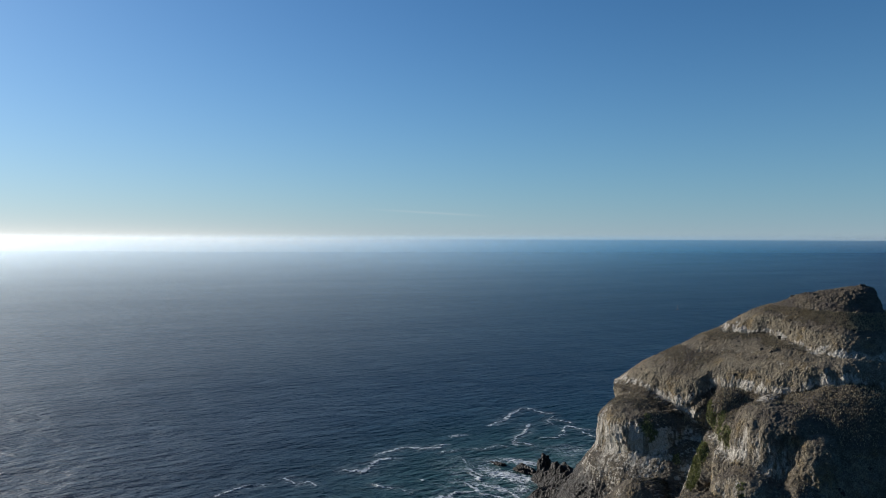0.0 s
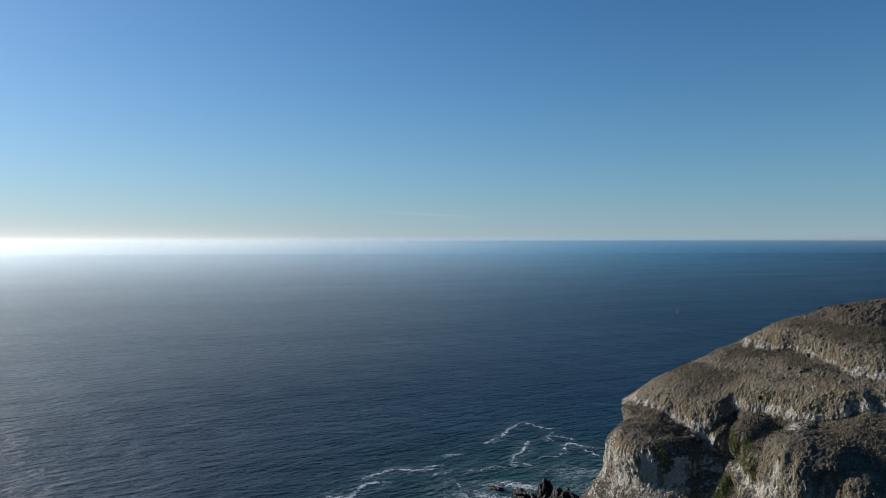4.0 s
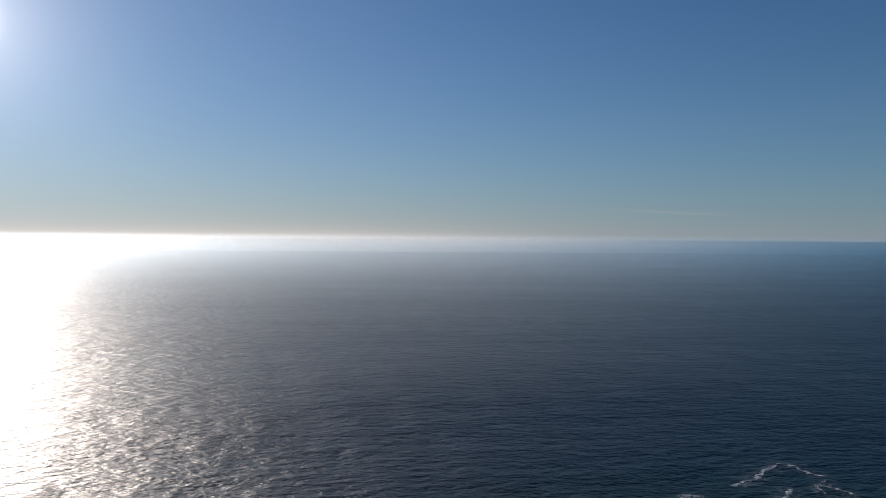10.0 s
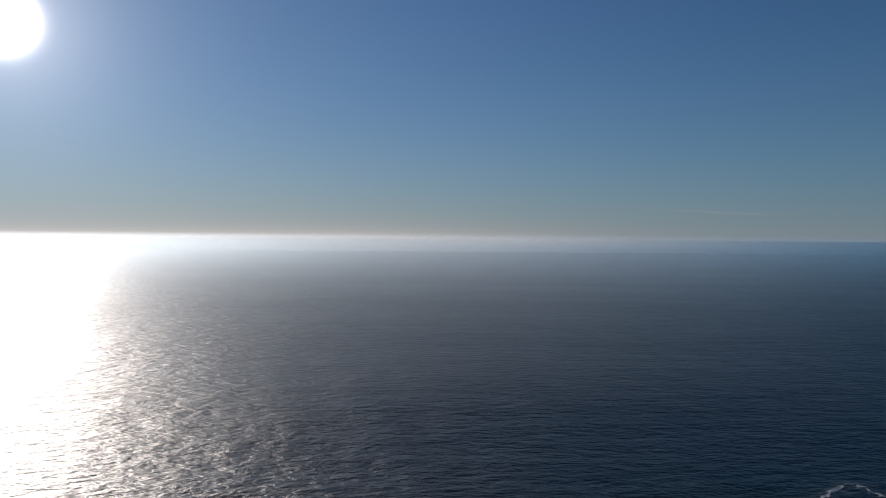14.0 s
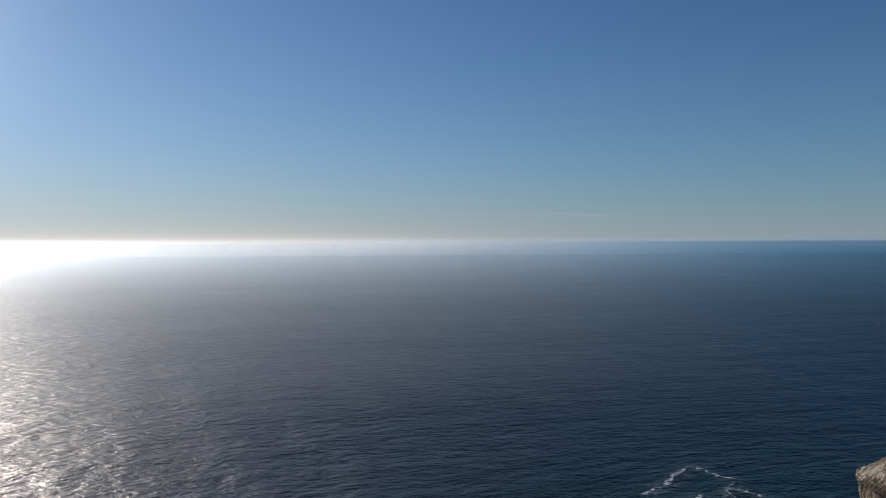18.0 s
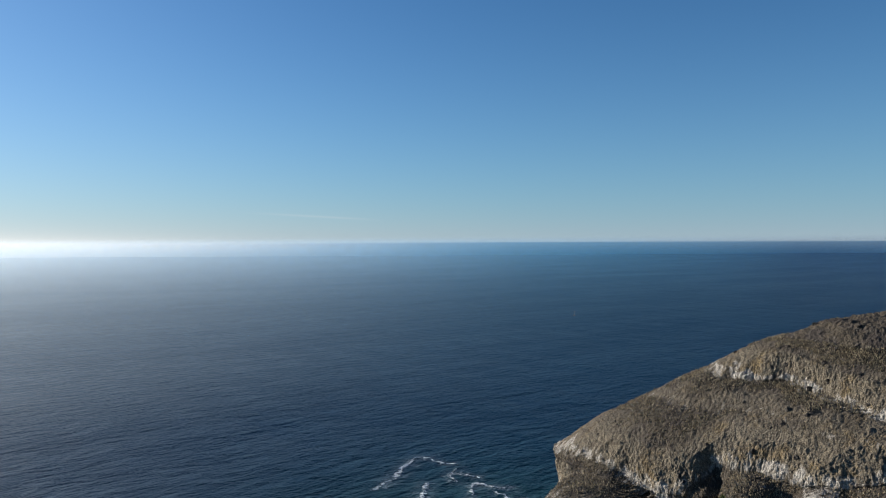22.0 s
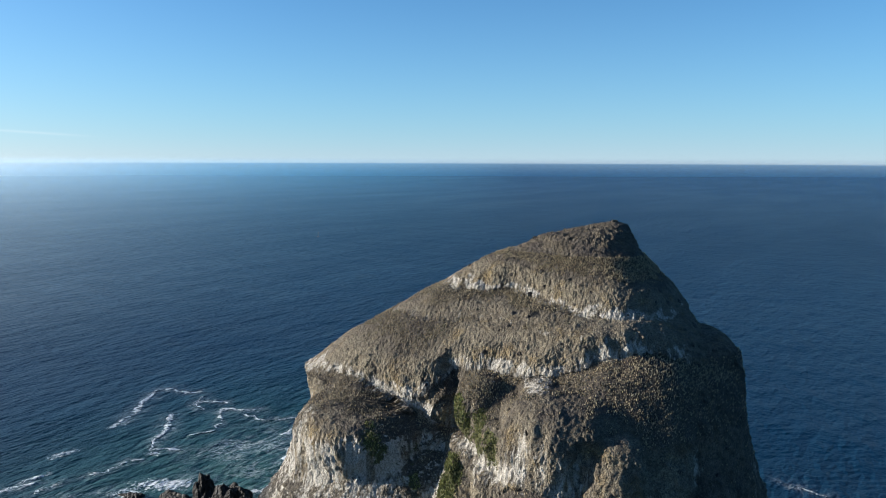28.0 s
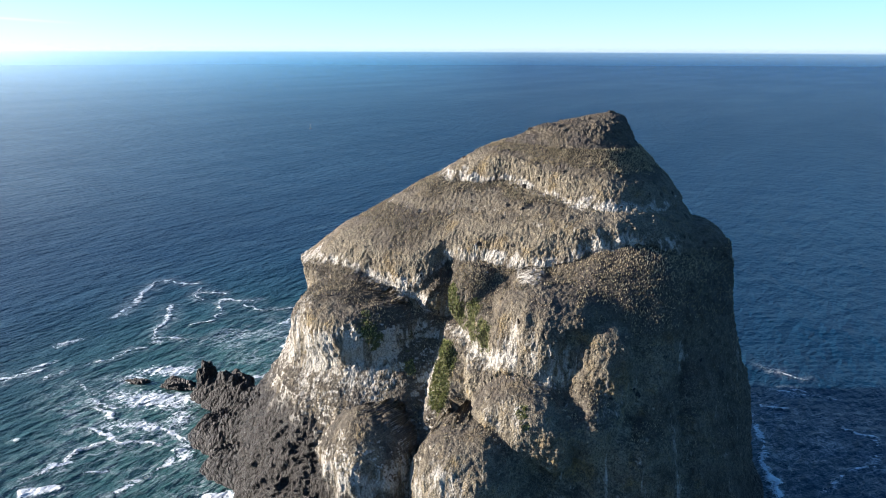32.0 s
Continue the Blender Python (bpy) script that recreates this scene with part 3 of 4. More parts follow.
def rock_masks():
    p, n = GRID.reshape(-1, 3), NOR.reshape(-1, 3)
    gul = CLEFT.ravel()
    big, mid = fbm(p / 12, 3, 70), fbm(p / 4, 3, 71)
    wide = np.stack([p[:, 0] / 3, p[:, 1] / 3, p[:, 2] / 14], 1)
    streak = fbm(wide, 3, 72)
    up = n[:, 2]
    face = 1 - sstep(up, 0.45, 0.75)
    flat = p * (1, 1, 0)
    wob = perlin(flat / 7, 40) * 1.5 + perlin(flat / 20, 41) * 1.2
    h1, h2, h3 = p[:, 2] - ledge_1(p[:, 0]) - wob, p[:, 2] - ledge_2(p[:, 0]) - 0.8 * wob, p[:, 2] - ledge_3(p[:, 0]) - wob
    wave = 2.0 * mid + 1.5 * big
    # pale cover fades out on the right flank, painting its shade darker
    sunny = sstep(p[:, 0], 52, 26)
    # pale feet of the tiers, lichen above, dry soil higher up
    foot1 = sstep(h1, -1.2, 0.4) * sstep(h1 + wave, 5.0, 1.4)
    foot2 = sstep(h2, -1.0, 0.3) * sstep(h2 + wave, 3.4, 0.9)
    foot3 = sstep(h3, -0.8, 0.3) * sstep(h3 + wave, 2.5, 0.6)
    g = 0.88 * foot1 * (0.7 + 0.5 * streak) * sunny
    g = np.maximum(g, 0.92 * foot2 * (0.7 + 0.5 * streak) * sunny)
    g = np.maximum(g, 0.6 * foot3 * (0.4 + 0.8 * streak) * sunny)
    beige = np.maximum(sstep(h1, 0, 2) * sstep(h1 + wave, 15, 8), sstep(h2, 0, 1.5) * sstep(h2 + wave, 11, 5))
    beige = np.maximum(beige, sstep(h3, 0, 1) * sstep(h3 + wave, 6, 3) * 0.8)
    beige = np.maximum(beige, face * sstep(p[:, 2], 60, 52) * np.clip(0.75 + 0.9 * big, 0, 1))
    for c, reach in (((2, -42, 60), 14), ((4, -58, 42), 11), ((-10, -66, 34), 10), ((-36, -57, 24), 12), ((18, -48, 58), 10), ((-52, -30, 48), 10)):
        beige = np.maximum(beige, np.exp(-(np.linalg.norm(p - c, axis=1) / reach) ** 2) * np.clip(0.8 + 0.8 * mid, 0, 1))
    need = 0.36 + 0.25 * sstep(p[:, 2], 56, 48) + 0.2 * sstep(p[:, 2], 46, 40) * sstep(p[:, 0], -22, -32)
    soil = sstep(up + 0.2 * mid - need, 0.0, 0.26) * sstep(p[:, 2], 18, 30) * (1 - 0.8 * beige)
    # the sunny lower cliff is streaked with droppings
    lower = sstep(p[:, 0], 0, -34) * sstep(p[:, 2] + 5 * mid + 5 * big, 59, 44) * sstep(p[:, 2], 10, 22) * face
    g = np.maximum(g, lower * (0.72 + 0.5 * streak + 0.25 * mid))
    for c, reach, amount in (((2, -45, 52), 8, 0.95), ((8, -49, 49), 7, 0.8), ((-40, -36, 37), 9, 0.95), ((-12, -41, 47), 5, 0.95), ((-55, -32, 32), 10, 0.75),
                             ((0, -60, 41), 7, 0.6), ((-14, -68, 28), 9, 0.7), ((-36, -58, 18), 8, 0.5), ((22, -54, 44), 8, 0.5), ((-64, -20, 42), 14, 0.85)):
        g = np.maximum(g, amount * np.exp(-(np.linalg.norm(p - c, axis=1) / reach) ** 2) * (0.8 + 0.6 * streak))
    g = np.maximum(g, 0.4 * face * sstep(p[:, 2], 60, 45) * sstep(p[:, 2], 4, 20) * (0.4 + streak))
    g = np.maximum(g, 0.7 * gul * sstep(p[:, 2], 40, 48) * (mid + 0.45))
    # droppings run down the seam and the wall beside the gully
    for c, e, reach, amount in (((-46, -11, 57.5), (-38, -14, 55), 2.0, 1.1), ((-38, -14, 55), (-29, -20, 53), 2.0, 1.2), ((-29, -20, 53), (-21, -27, 51), 2.0, 1.2),
                                ((-21, -27, 51), (-9, -43, 47), 2.6, 1.1), ((-9, -43, 47), (-1, -46, 49), 3.0, 1.0), ((-28, -36, 39), (-22, -38, 32), 1.2, 0.9),
                                ((11, -52, 48), (12, -58, 34), 0.9, 0.9), ((-10, -54, 44), (4, -62, 34), 2.0, 0.6), ((2, -28, 67), (0, -32, 62), 2.2, 1.0), ((20, -55, 38), (22, -62, 20), 0.9, 0.7),
                                ((36, -48, 40), (38, -54, 20), 1.2, 0.7), ((50, -36, 50), (53, -40, 34), 1.6, 0.6)):
        c, e = np.array(c, float), np.array(e, float)
        t = np.clip(((p - c) @ (e - c)) / ((e - c) @ (e - c)), 0, 1)
        q = np.linalg.norm((p - c - t[:, None] * (e - c)) * (1, 0.35, 1), axis=1) / reach + 0.3 * mid
        g = np.maximum(g, amount * np.exp(-np.maximum(q, 0) ** 2) * (0.85 + 0.5 * streak))
    green = 0.0 * up
    for c, e, reach, amount in (((-18, -28, 58), (-16, -33, 53), 3.2, 0.7), ((-12, -33, 57), (-12, -37, 51), 2.6, 0.62), ((-9, -38, 54), (-9, -42, 49), 2.4, 0.62),
                                ((-19, -36, 44), (-20, -38, 34), 3.4, 0.75), ((-41, -33, 50), (-38, -34, 45), 3.2, 0.5), ((-31, -33, 46), (-29, -36, 39), 3.0, 0.55),
                                ((-10, -53, 46), (-9, -56, 43), 2.4, 0.52), ((2, -59, 43), (3, -60, 41), 1.6, 0.5), ((29, -48, 58), (29, -50, 53), 2, 0.5)):
        c, e = np.array(c, float), np.array(e, float)
        t = np.clip(((p - c) @ (e - c)) / ((e - c) @ (e - c)), 0, 1)
        q = np.linalg.norm((p - c - t[:, None] * (e - c)) * (1, 0.4, 1), axis=1) / reach + 0.35 * mid
        green = np.maximum(green, (amount + 0.2) * np.exp(-np.maximum(q, 0) ** 2))
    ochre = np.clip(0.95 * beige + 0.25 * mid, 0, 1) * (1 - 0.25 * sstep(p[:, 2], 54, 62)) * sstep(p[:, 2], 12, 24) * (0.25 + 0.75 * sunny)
    rim = 12 + 15 * sstep(p[:, 0], -36, -56) * sstep(p[:, 1], 10, -10)
    wet = sstep(p[:, 2] + 4 * mid - rim, 2, -4)
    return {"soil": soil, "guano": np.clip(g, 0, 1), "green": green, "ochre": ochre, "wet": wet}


MASKS = rock_masks()
stack = tagged(new("sea_stack"), "tall brown basalt sea stack streaked white with bird droppings", "sea stack")
stack.matrix_world = FRAME
ROWS, COLS = GRID.shape[:2]


def rock_tier(name, first, last, label):
    idx = np.arange(first * COLS, last * COLS)
    v = GRID.reshape(-1, 3)[idx]
    q = grid_quads(last - first, COLS, wrap=True)
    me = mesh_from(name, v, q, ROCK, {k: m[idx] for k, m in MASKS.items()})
    return part(name, me, stack, label)


FORE = LEVEL[:, LEVEL.shape[1] // 2]
cut_1 = int(np.searchsorted(-FORE, -82.0))
cut_2 = int(np.searchsorted(-FORE, -58.0))
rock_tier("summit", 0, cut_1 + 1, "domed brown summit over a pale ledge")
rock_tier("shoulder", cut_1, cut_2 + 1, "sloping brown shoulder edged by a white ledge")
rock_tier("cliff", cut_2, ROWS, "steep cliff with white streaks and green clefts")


def tuft_mesh(name, mask, count, size, mat, seed, cut=0.5):
    """Short blades in small clumps, standing on the rock where the mask allows."""
    rng = np.random.default_rng(seed)
    ok = np.flatnonzero((mask > cut) & (NOR.reshape(-1, 3)[:, 2] > 0.05))
    pick = rng.choice(ok, count)
    base = GRID.reshape(-1, 3)[pick] + rng.normal(0, 0.12, (count, 3))
    nn = NOR.reshape(-1, 3)[pick] * 0.6 + (0, 0, 0.7)
    verts, tris = [], []
    for k in range(4):
        ang = rng.uniform(0, 2 * math.pi, count)
        s = size * rng.uniform(0.6, 1.4, count)
        w = np.stack([np.cos(ang), np.sin(ang), 0 * ang], 1) * (s * 0.35)[:, None]
        lean = np.stack([np.cos(ang + 1.3), np.sin(ang + 1.3), 0 * ang], 1) * (s * 0.45)[:, None]
        tip = base + nn * s[:, None] + lean
        verts.append(np.stack([base - w - nn * 0.15, base + w - nn * 0.15, tip], 1).reshape(-1, 3))
        tris.append(np.arange(count * 3).reshape(-1, 3) + k * count * 3)
    return mesh_from(name, np.concatenate(verts), np.concatenate(tris), mat, smooth=False)


turf = part("green_turf", tuft_mesh("green_turf", MASKS["green"] + 0.25 * fbm(GRID.reshape(-1, 3) / 3, 2, 80), 2600, 0.36, GREEN, 3, 0.5),
            stack, "green turf in the clefts")
turf["kind"] = "stuff"
straw = part("dry_turf", tuft_mesh("dry_turf", MASKS["soil"] * (GRID.reshape(-1, 3)[:, 2] < 93) + 0.3 * fbm(GRID.reshape(-1, 3) / 5, 2, 81), 22000, 0.28, DRY, 4, 0.7),
             stack, "dry brown turf on the slopes")
straw["kind"] = "stuff"


def block_mesh(seed):
    rng = np.random.default_rng(seed)
    bm = bmesh.new()
    bmesh.ops.create_icosphere(bm, subdivisions=1, radius=1.0)
    for v in bm.verts:
        v.co = Vector(np.clip(np.array(v.co) * 1.25 + rng.normal(0, 0.18, 3), -0.85, 0.85) * (1.0, 0.8, 0.75))
    me = bpy.data.meshes.new("rock_block")
    bm.to_mesh(me)
    bm.free()
    me.materials.append(LOOSE)
    return me


BLOCKS = [block_mesh(k) for k in range(6)]
rng = np.random.default_rng(21)
flat_nor, flat_pos = NOR.reshape(-1, 3), GRID.reshape(-1, 3)
ledgy = np.flatnonzero((flat_nor[:, 2] > 0.25) & (flat_nor[:, 2] < 0.8) & (flat_pos[:, 1] < 25) & (flat_pos[:, 2] > 40))
for k, i in enumerate(rng.choice(ledgy, 140)):
    ob = part("rock_block", BLOCKS[k % 6], stack)
    size = 0.4 * 2.6 ** rng.random()
    ob.matrix_basis = (Matrix.Translation(flat_pos[i] - flat_nor[i] * size * 0.35)
                       @ Euler(rng.uniform(0, 6.28, 3)).to_matrix().to_4x4() @ Matrix.Scale(size, 4))


# ---- dark shelf at the foot, and rocks awash ----
def shelf_mesh():
    a = np.arange(-130, -42, 0.3)
    b = np.arange(-56, 30, 0.3)
    B, A = np.meshgrid(b, a, indexing="ij")
    x, y = A.ravel(), B.ravel()
    p = np.stack([x, y, 0 * x], 1)
    # a spine from the cliff foot out to the point, and a broad apron before it
    def spine(s, e, w):
        s, e = np.array(s, float), np.array(e, float)
        t = np.clip(((p[:, :2] - s) @ (e - s)) / ((e - s) @ (e - s)), 0, 1)
        return t, np.linalg.norm(p[:, :2] - s - t[:, None] * (e - s), axis=1) / w
    t, q = spine((-72, -8), (-112, 12), 6.5)
    h = (13 * (1 - t) ** 1.6 + 8) * np.exp(-q ** 2.2) - 2
    t, q = spine((-62, -20), (-95, -11), 11)
    h = np.maximum(h, (26 * (1 - t) + 8) * np.exp(-q ** 3) - 2.5)
    t, q = spine((-54, -34), (-85, -28), 8.5)
    h = np.maximum(h, (24 * (1 - t) + 7) * np.exp(-q ** 2.8) - 2.5)
    along = (x * 0.8 + y * 0.6), (y * 0.8 - x * 0.6)
    fin = np.stack([along[0] / 22, along[1] / 5.5, 0 * x], 1)
    r = 1 - np.abs(perlin(fin, 31)) * 2.4
    r2 = 1 - np.abs(perlin(fin * 2.3 + 5, 32)) * 2.4
    c1, c2 = cells(np.stack([along[0] / 4.5, along[1] / 2.6, 0 * x], 1), 33)
    k = sstep(h, -2.2, 5)
    c3, c4 = cells(np.stack([along[0] / 1.9, along[1] / 1.2, 0 * x], 1), 36)
    crack = sstep(c2 - c1, 0.0, 0.22)
    relief = 0.6 * r + 0.5 * r2 + 0.8 * (0.4 - c1) + 0.7 * (0.45 - c3) + 0.3 * crack
    # tilted slabs: a short face to the open sea, a longer back
    for k2, (wave, turn, tall) in enumerate(((7.0, -38, 2.2), (3.1, -30, 1.1), (1.4, -46, 0.55))):
        u = (x * math.cos(radians(turn)) + y * math.sin(radians(turn))) / wave + 0.55 * perlin(p / (2.2 * wave), 140 + k2) + 0.2 * perlin(p / (0.6 * wave), 150 + k2)
        u = u - np.floor(u)
        saw = np.where(u < 0.28, u / 0.28, (1 - u) / 0.72)
        relief = relief + tall * saw * (0.7 + 0.6 * perlin(p / (1.3 * wave), 160 + k2)) - 0.4 * tall
    relief = relief + 0.5 * fbm(np.stack([x, y, h], 1) / 1.6, 3, 170)
    z = h + k * relief
    g = np.stack([x, y, z], 1)
    rows, cols = A.shape
    quads = grid_quads(rows, cols)[:, ::-1]
    keep = (z[quads] > -2.0).any(1)
    return mesh_from("shelf", g, quads[keep], WET_ROCK)


part("shelf", shelf_mesh(), stack, "black wet rock shelf at the waterline")


def sea_rock(name, place, size, seed, label):
    """A craggy boulder, partly under water."""
    bm = bmesh.new()
    bmesh.ops.create_icosphere(bm, subdivisions=5, radius=1.0)
    co = np.array([v.co[:] for v in bm.verts])
    c1, c2 = cells(co * 1.7 + seed * 5.1, seed)
    k = 1 + 0.5 * (0.5 - c1) + 0.35 * fbm(co * 1.3 + seed, 3, seed)
    co = co * k[:, None] * size
    for v, q in zip(bm.verts, co):
        v.co = q
    me = bpy.data.meshes.new(name)
    bm.to_mesh(me)
    bm.free()
    for f in me.polygons:
        f.use_smooth = True
    me.materials.append(WET_ROCK)
    ob = tagged(new(name, me), label, "rock", "rocks awash")
    ob.matrix_world = FRAME @ Matrix.Translation(place)
    return ob


sea_rock("sea_rock", (-143, 16, 0.1), (4.6, 2.0, 1.5), 1, "low black rock awash in white foam")
sea_rock("sea_rock", (-126, 15, 0.5), (7.0, 3.0, 3.0), 2, "long black rock standing in white foam")
sea_rock("sea_rock", (-113.5, 13, 3.0), (3.6, 3.2, 9.0), 3, "pointed black rock at the shelf's end")
sea_rock("sea_rock", (-101, 8, 3.0), (6.5, 4.5, 9.0), 4, "blunt black rock beside the shelf")


# ---- sea ----
def axis(lo, hi, step, reach, grow=1.06):
    mid = list(np.arange(lo, hi, step))
    out, s, x = [], step, hi
    while x < reach:
        out.append(x)
        s *= grow
        x += s
    pre, s, x = [], step, lo
    while x > -reach:
        s *= grow
        x -= s
        pre.append(x)
    return np.array(pre[::-1] + mid + out)


def near_line(x, y, pts):
    d = np.full(len(x), 1e9)
    for (ax, ay), (bx, by) in zip(pts[:-1], pts[1:]):
        ux, uy = bx - ax, by - ay
        t = np.clip(((x - ax) * ux + (y - ay) * uy) / max(ux * ux + uy * uy, 1e-9), 0, 1)
        d = np.minimum(d, np.hypot(x - ax - t * ux, y - ay - t * uy))
    return d


FOAM_LINES = (      # width and course of the foam trails, in the stack's frame
    (1.0, ((-191, 80), (-193, 91), (-199, 110), (-200, 124), (-194, 128))), (0.6, ((-194, 128), (-184, 124), (-175, 126))),
    (0.8, ((-173, 120), (-170, 107), (-163, 103))), (0.5, ((-168, 113), (-156, 114))), (0.9, ((-154, 106), (-143, 105), (-137, 107))),
    (0.6, ((-141, 101), (-132, 95), (-117, 100))), (0.55, ((-155, 106), (-146, 88), (-146, 77), (-151, 72))),
    (0.9, ((-175, 94), (-168, 80), (-164, 67), (-161, 55))), (0.7, ((-161, 55), (-155, 58), (-149, 57))),
    (0.6, ((-158, 46), (-163, 42), (-166, 31), (-171, 27))), (0.5, ((-176, 21), (-180, 12))),
    (1.0, ((-139, -46), (-137, -39), (-133, -36), (-135, -33), (-134, -29), (-131, -23))), (1.5, ((-135, -52), (-128, -48))),
    (0.9, ((-110, -47), (-107, -39), (-104, -32), (-104, -28))), (0.6, ((-123, -39), (-120, -37))), (2.0, ((-84, -44), (-74, -40), (-58, -42))),
    (1.0, ((76, 30), (74, 7), (72, -17))), (0.55, ((101, 25), (111, 22), (106, 5), (93, -2), (86, -12))),
    (0.8, ((89, 51), (99, 49))), (0.8, ((81, 37), (90, 37))), (1.4, ((-110, 92), (-112, 80))), (1.6, ((-102, 56), (-104, 66))), (1.4, ((-104, 24), (-98, 32))),
    (0.9, ((-146, -4), (-128, -14), (-114, -12), (-106, -18))), (0.8, ((-140, -16), (-126, -22), (-112, -22))), (0.7, ((-162, 12), (-150, 0), (-138, -4))),
)
FAR_FOAM = (        # trails further out on the open water
    (1.3, ((-198, -41), (-188, -39), (-190, -32), (-196, -22), (-194, -13))), (0.9, ((-204, -14), (-203, 0), (-201, 6), (-194, 10), (-185, 18))),
    (0.8, ((-216, -104), (-217, -90), (-210, -81))), (0.7, ((-212, -68), (-201, -72), (-199, -65), (-193, -65))), (0.6, ((-172, -47), (-162, -46), (-150, -42))),
    (0.5, ((89, 71), (102, 63))), (0.5, ((95, 53), (107, 48))),
)
FOAM_PATCHES = (    # middle, reach along and across, and heading of the churned water
    ((-136, 27), 15, 6, 15), ((-128, 5), 24, 7.5, 3), ((-116, 8), 8, 6, 20), ((-146, 18), 6, 5, 0), ((-114, -5), 5, 9, 25), ((-124, -13), 15, 3.5, 8), ((-102, -24), 8, 3, 120), ((-76, -44), 12, 4, 5),
    ((-191, 76), 5.5, 2.4, 60), ((-157, 52), 3.6, 2.2, 20), ((-193, 45), 6.5, 2.6, 60), ((-187, 23), 6, 1.6, 62), ((-191, 10), 4.5, 1.3, 60), ((-159, -27), 2, 1.5, 40),
)
LACE_PATCHES = (((-120, 58), 26, 34), ((-122, -20), 30, 22), ((95, 15), 24, 34), ((-152, 4), 20, 18))


def sea_mesh():
    xs = axis(-230, 290, 1.0, 5600)
    ys = axis(150, 500, 1.0, 5600)
    Y, X = np.meshgrid(ys, xs, indexing="ij")
    x, y = X.ravel(), Y.ravel()
    a, b = to_local(x, y)
    p = np.stack([x, y, 0 * x], 1)
    far = np.hypot(x - 90, y - 300)
    calm = sstep(far, 900, 350)
    z = 0.2 * np.sin((x * 0.8 + y * 0.6) / 9.0 + 2 * perlin(p / 70, 90)) * sstep(far, 2500, 900)
    rng = np.random.default_rng(11)
    gust = 0.85 + 0.3 * perlin(p / 60, 99)
    hy, hx = np.meshgrid(np.gradient(ys), np.gradient(xs), indexing="ij")
    coarse = np.maximum(hx, hy).ravel()
    for k in range(26):
        wave = 2.6 * 2.4 ** rng.random()
        head = radians(284) + rng.normal(0, 0.45)
        ph = (x * math.cos(head) + y * math.sin(head)) * 2 * math.pi / wave + rng.uniform(0, 6.28)
        z += 0.0048 * wave * np.sin(ph) * gust * sstep(coarse, 0.5 * wave, 0.33 * wave) * sstep(far, 250, 170)
    wa = a + 2.2 * perlin(p / 10, 93) + 1.6 * perlin(p / 3.5, 94)
    wb = b + 2.2 * perlin(p / 10, 95) + 1.6 * perlin(p / 3.5, 96)
    foam, trail = np.zeros(len(x)), np.zeros(len(x))
    sel = far < 420
    brk = perlin(p / 9, 101) + 0.6 * perlin(p / 3.5, 102)
    for w, pts in FOAM_LINES + FAR_FOAM:
        d = near_line(wa[sel], wb[sel], pts)
        foam[sel] = np.maximum(foam[sel], (1.05 + 0.75 * brk[sel]) * np.exp(-(d / (w * 1.15)) ** 2))
        trail[sel] = np.maximum(trail[sel], np.exp(-(d / (3.5 * w + 1.5)) ** 2))
    lace = np.zeros(len(x))
    for (ca, cb), ra, rb, turn in FOAM_PATCHES:
        co, si = math.cos(radians(turn)), math.sin(radians(turn))
        q = (((wa - ca) * co + (wb - cb) * si) / ra) ** 2 + (((wb - cb) * co - (wa - ca) * si) / rb) ** 2
        foam = np.maximum(foam, (0.95 if ra > 7 else 0.85) * np.exp(-q))
    for (ca, cb), ra, rb in LACE_PATCHES:
        q = ((a - ca) / ra) ** 2 + ((b - cb) / rb) ** 2
        lace = np.maximum(lace, (0.4 if ca > 0 else 0.62) * np.exp(-q * q) * np.clip(0.55 + 1.3 * perlin(p / 16, 103), 0, 1))
    lace = np.maximum(lace, 0.55 * trail * np.clip(0.7 + 1.0 * perlin(p / 7, 105), 0, 1))
    ang = np.arctan2(b + 6, a + 8)
    foot = round_table(SECTIONS[-2][2], ang) + 3
    out = np.hypot(a + 8, b + 6) - foot
    foam = np.maximum(foam, 0.75 * np.exp(-np.maximum(out - 1, 0) / 4) * (0.7 + 0.8 * perlin(p / 11, 97)) * sstep(a, 40, 0))
    lace = np.maximum(lace, 0.8 * np.exp(-np.maximum(out, 0) / 16) * np.clip(0.6 + 1.2 * perlin(p / 14, 104), 0, 1))
    shallow = np.clip(0.75 * np.exp(-(((a + 115) / 95) ** 2 + ((b - 10) / 125) ** 2)) + 0.3 * np.exp(-np.maximum(out, 0) / 25), 0, 1)
    z += 0.35 * foam * (1 + perlin(p / 2.5, 98)) * (far < 420)
    g = np.stack([x, y, z], 1)
    return mesh_from("sea", g, grid_quads(len(ys), len(xs))[:, ::-1], SEA,
                     {"foam": foam, "lace": lace, "shallow": shallow})


tagged(new("sea", sea_mesh()), "deep blue ocean with small waves and foam trails", "sea", kind="structure")


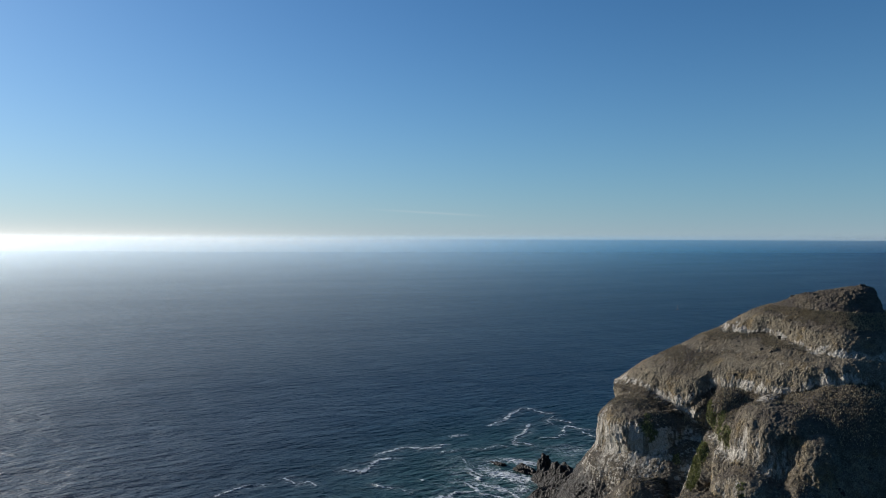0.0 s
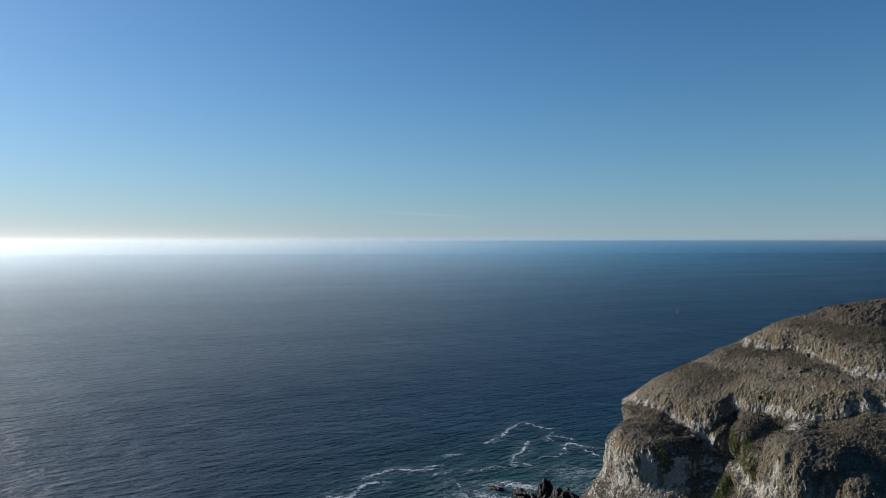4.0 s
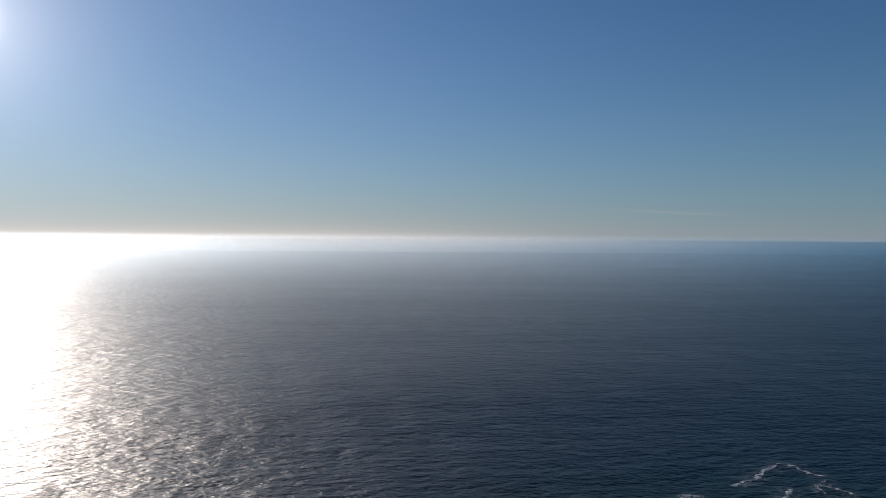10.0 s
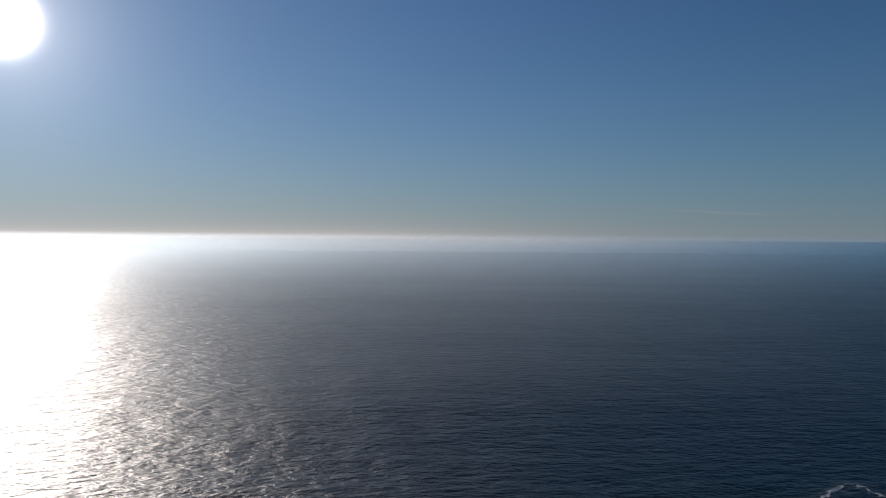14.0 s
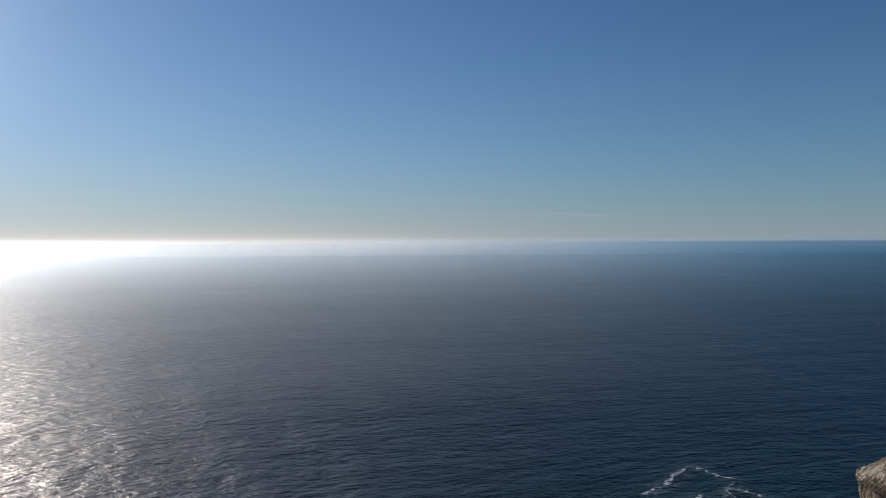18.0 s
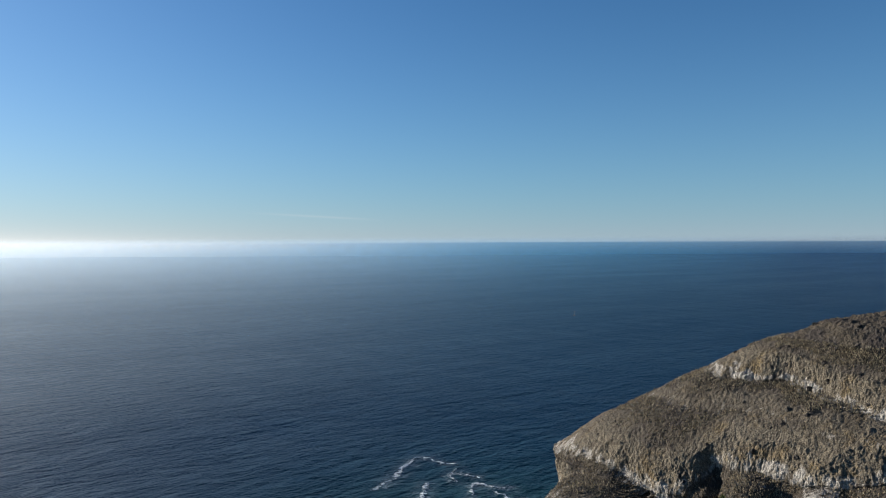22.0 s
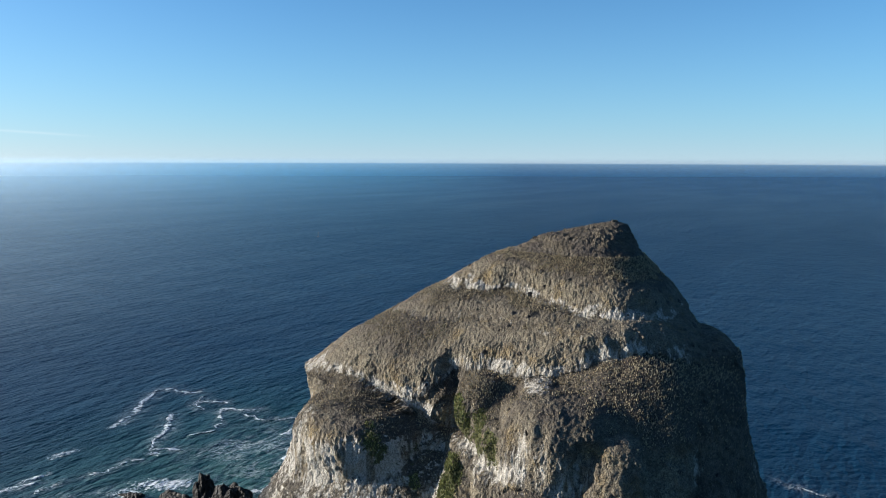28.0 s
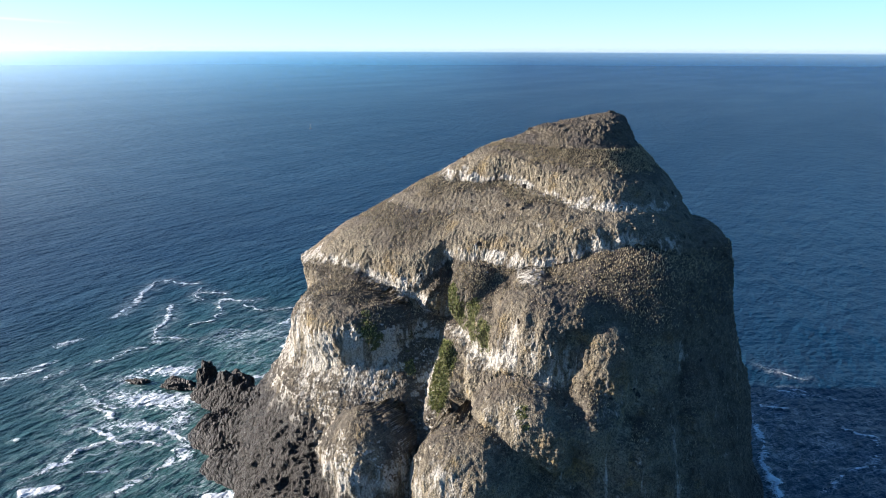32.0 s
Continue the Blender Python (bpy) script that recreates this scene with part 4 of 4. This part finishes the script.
# ---- added veils that stand in for haze and sun glare ----
def haze_material():
    m, n, p = material("sea_haze")
    z = n.add("ShaderNodeSeparateXYZ", {0: p}).outputs[2]
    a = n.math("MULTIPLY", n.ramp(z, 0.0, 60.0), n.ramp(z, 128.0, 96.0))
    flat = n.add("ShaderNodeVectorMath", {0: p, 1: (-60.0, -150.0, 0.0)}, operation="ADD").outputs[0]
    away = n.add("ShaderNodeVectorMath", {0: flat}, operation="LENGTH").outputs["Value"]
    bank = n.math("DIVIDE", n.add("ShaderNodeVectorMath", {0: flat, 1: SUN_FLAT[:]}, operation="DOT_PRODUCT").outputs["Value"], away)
    # haze and glare are painted: veils turn paler and denser towards the sun
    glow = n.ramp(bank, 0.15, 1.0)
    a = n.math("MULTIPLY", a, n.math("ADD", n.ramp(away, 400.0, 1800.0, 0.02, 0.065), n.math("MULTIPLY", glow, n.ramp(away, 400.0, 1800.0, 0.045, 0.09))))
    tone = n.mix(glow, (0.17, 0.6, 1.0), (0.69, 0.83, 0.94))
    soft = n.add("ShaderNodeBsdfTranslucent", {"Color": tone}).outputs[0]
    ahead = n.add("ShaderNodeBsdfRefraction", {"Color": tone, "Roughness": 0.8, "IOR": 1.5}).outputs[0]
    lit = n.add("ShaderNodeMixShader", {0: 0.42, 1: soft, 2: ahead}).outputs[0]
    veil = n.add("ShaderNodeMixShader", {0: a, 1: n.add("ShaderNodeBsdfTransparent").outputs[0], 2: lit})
    n.add("ShaderNodeOutputMaterial", {"Surface": veil.outputs[0]})
    return m


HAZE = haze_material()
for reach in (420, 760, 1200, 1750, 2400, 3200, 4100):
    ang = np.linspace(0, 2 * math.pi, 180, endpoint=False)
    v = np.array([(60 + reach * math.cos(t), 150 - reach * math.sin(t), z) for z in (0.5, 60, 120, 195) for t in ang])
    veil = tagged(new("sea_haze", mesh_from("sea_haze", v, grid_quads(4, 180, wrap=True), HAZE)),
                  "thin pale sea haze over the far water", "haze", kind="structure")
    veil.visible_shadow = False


# ---- buoy ----
def lathe(name, profile, mat, seg=20):
    n = len(profile)
    ang = np.linspace(0, 2 * math.pi, seg, endpoint=False)
    v = np.array([(r * math.cos(t), r * math.sin(t), z) for r, z in profile for t in ang])
    return mesh_from(name, v, grid_quads(n, seg, wrap=True)[:, ::-1], mat)


STEEL, ORANGE = paint("weathered_steel", (0.16, 0.17, 0.17)), paint("faded_buoy_paint", (0.35, 0.13, 0.06))
buoy = tagged(new("navigation_buoy"), "distant weathered navigation buoy floating on the open sea", "buoy")
buoy.matrix_world = pose(381.9, 1146.9, 0.0, 2, 3, 0)
part("float", lathe("float", ((0.05, -0.6), (1.3, -0.5), (1.45, 0.1), (1.45, 0.7), (1.3, 0.9), (0.05, 0.95)), ORANGE), buoy)
part("mast", lathe("mast", ((0.32, 0.9), (0.28, 3.0), (0.2, 5.6), (0.02, 5.62)), STEEL), buoy)
for k in range(3):
    leg = part("brace", lathe("brace", ((0.07, 0), (0.07, 3.6), (0.01, 3.62)), STEEL, 8), buoy)
    leg.matrix_basis = pose(1.1 * math.cos(k * 2.094), 1.1 * math.sin(k * 2.094), 0.9) @ pose(0, 0, 0, 0, 0, k * 120) @ pose(0, 0, 0, 0, -15, 0)
part("top_mark", lathe("top_mark", ((0.02, 5.5), (0.55, 5.6), (0.6, 6.3), (0.45, 6.8), (0.02, 6.9)), ORANGE), buoy)
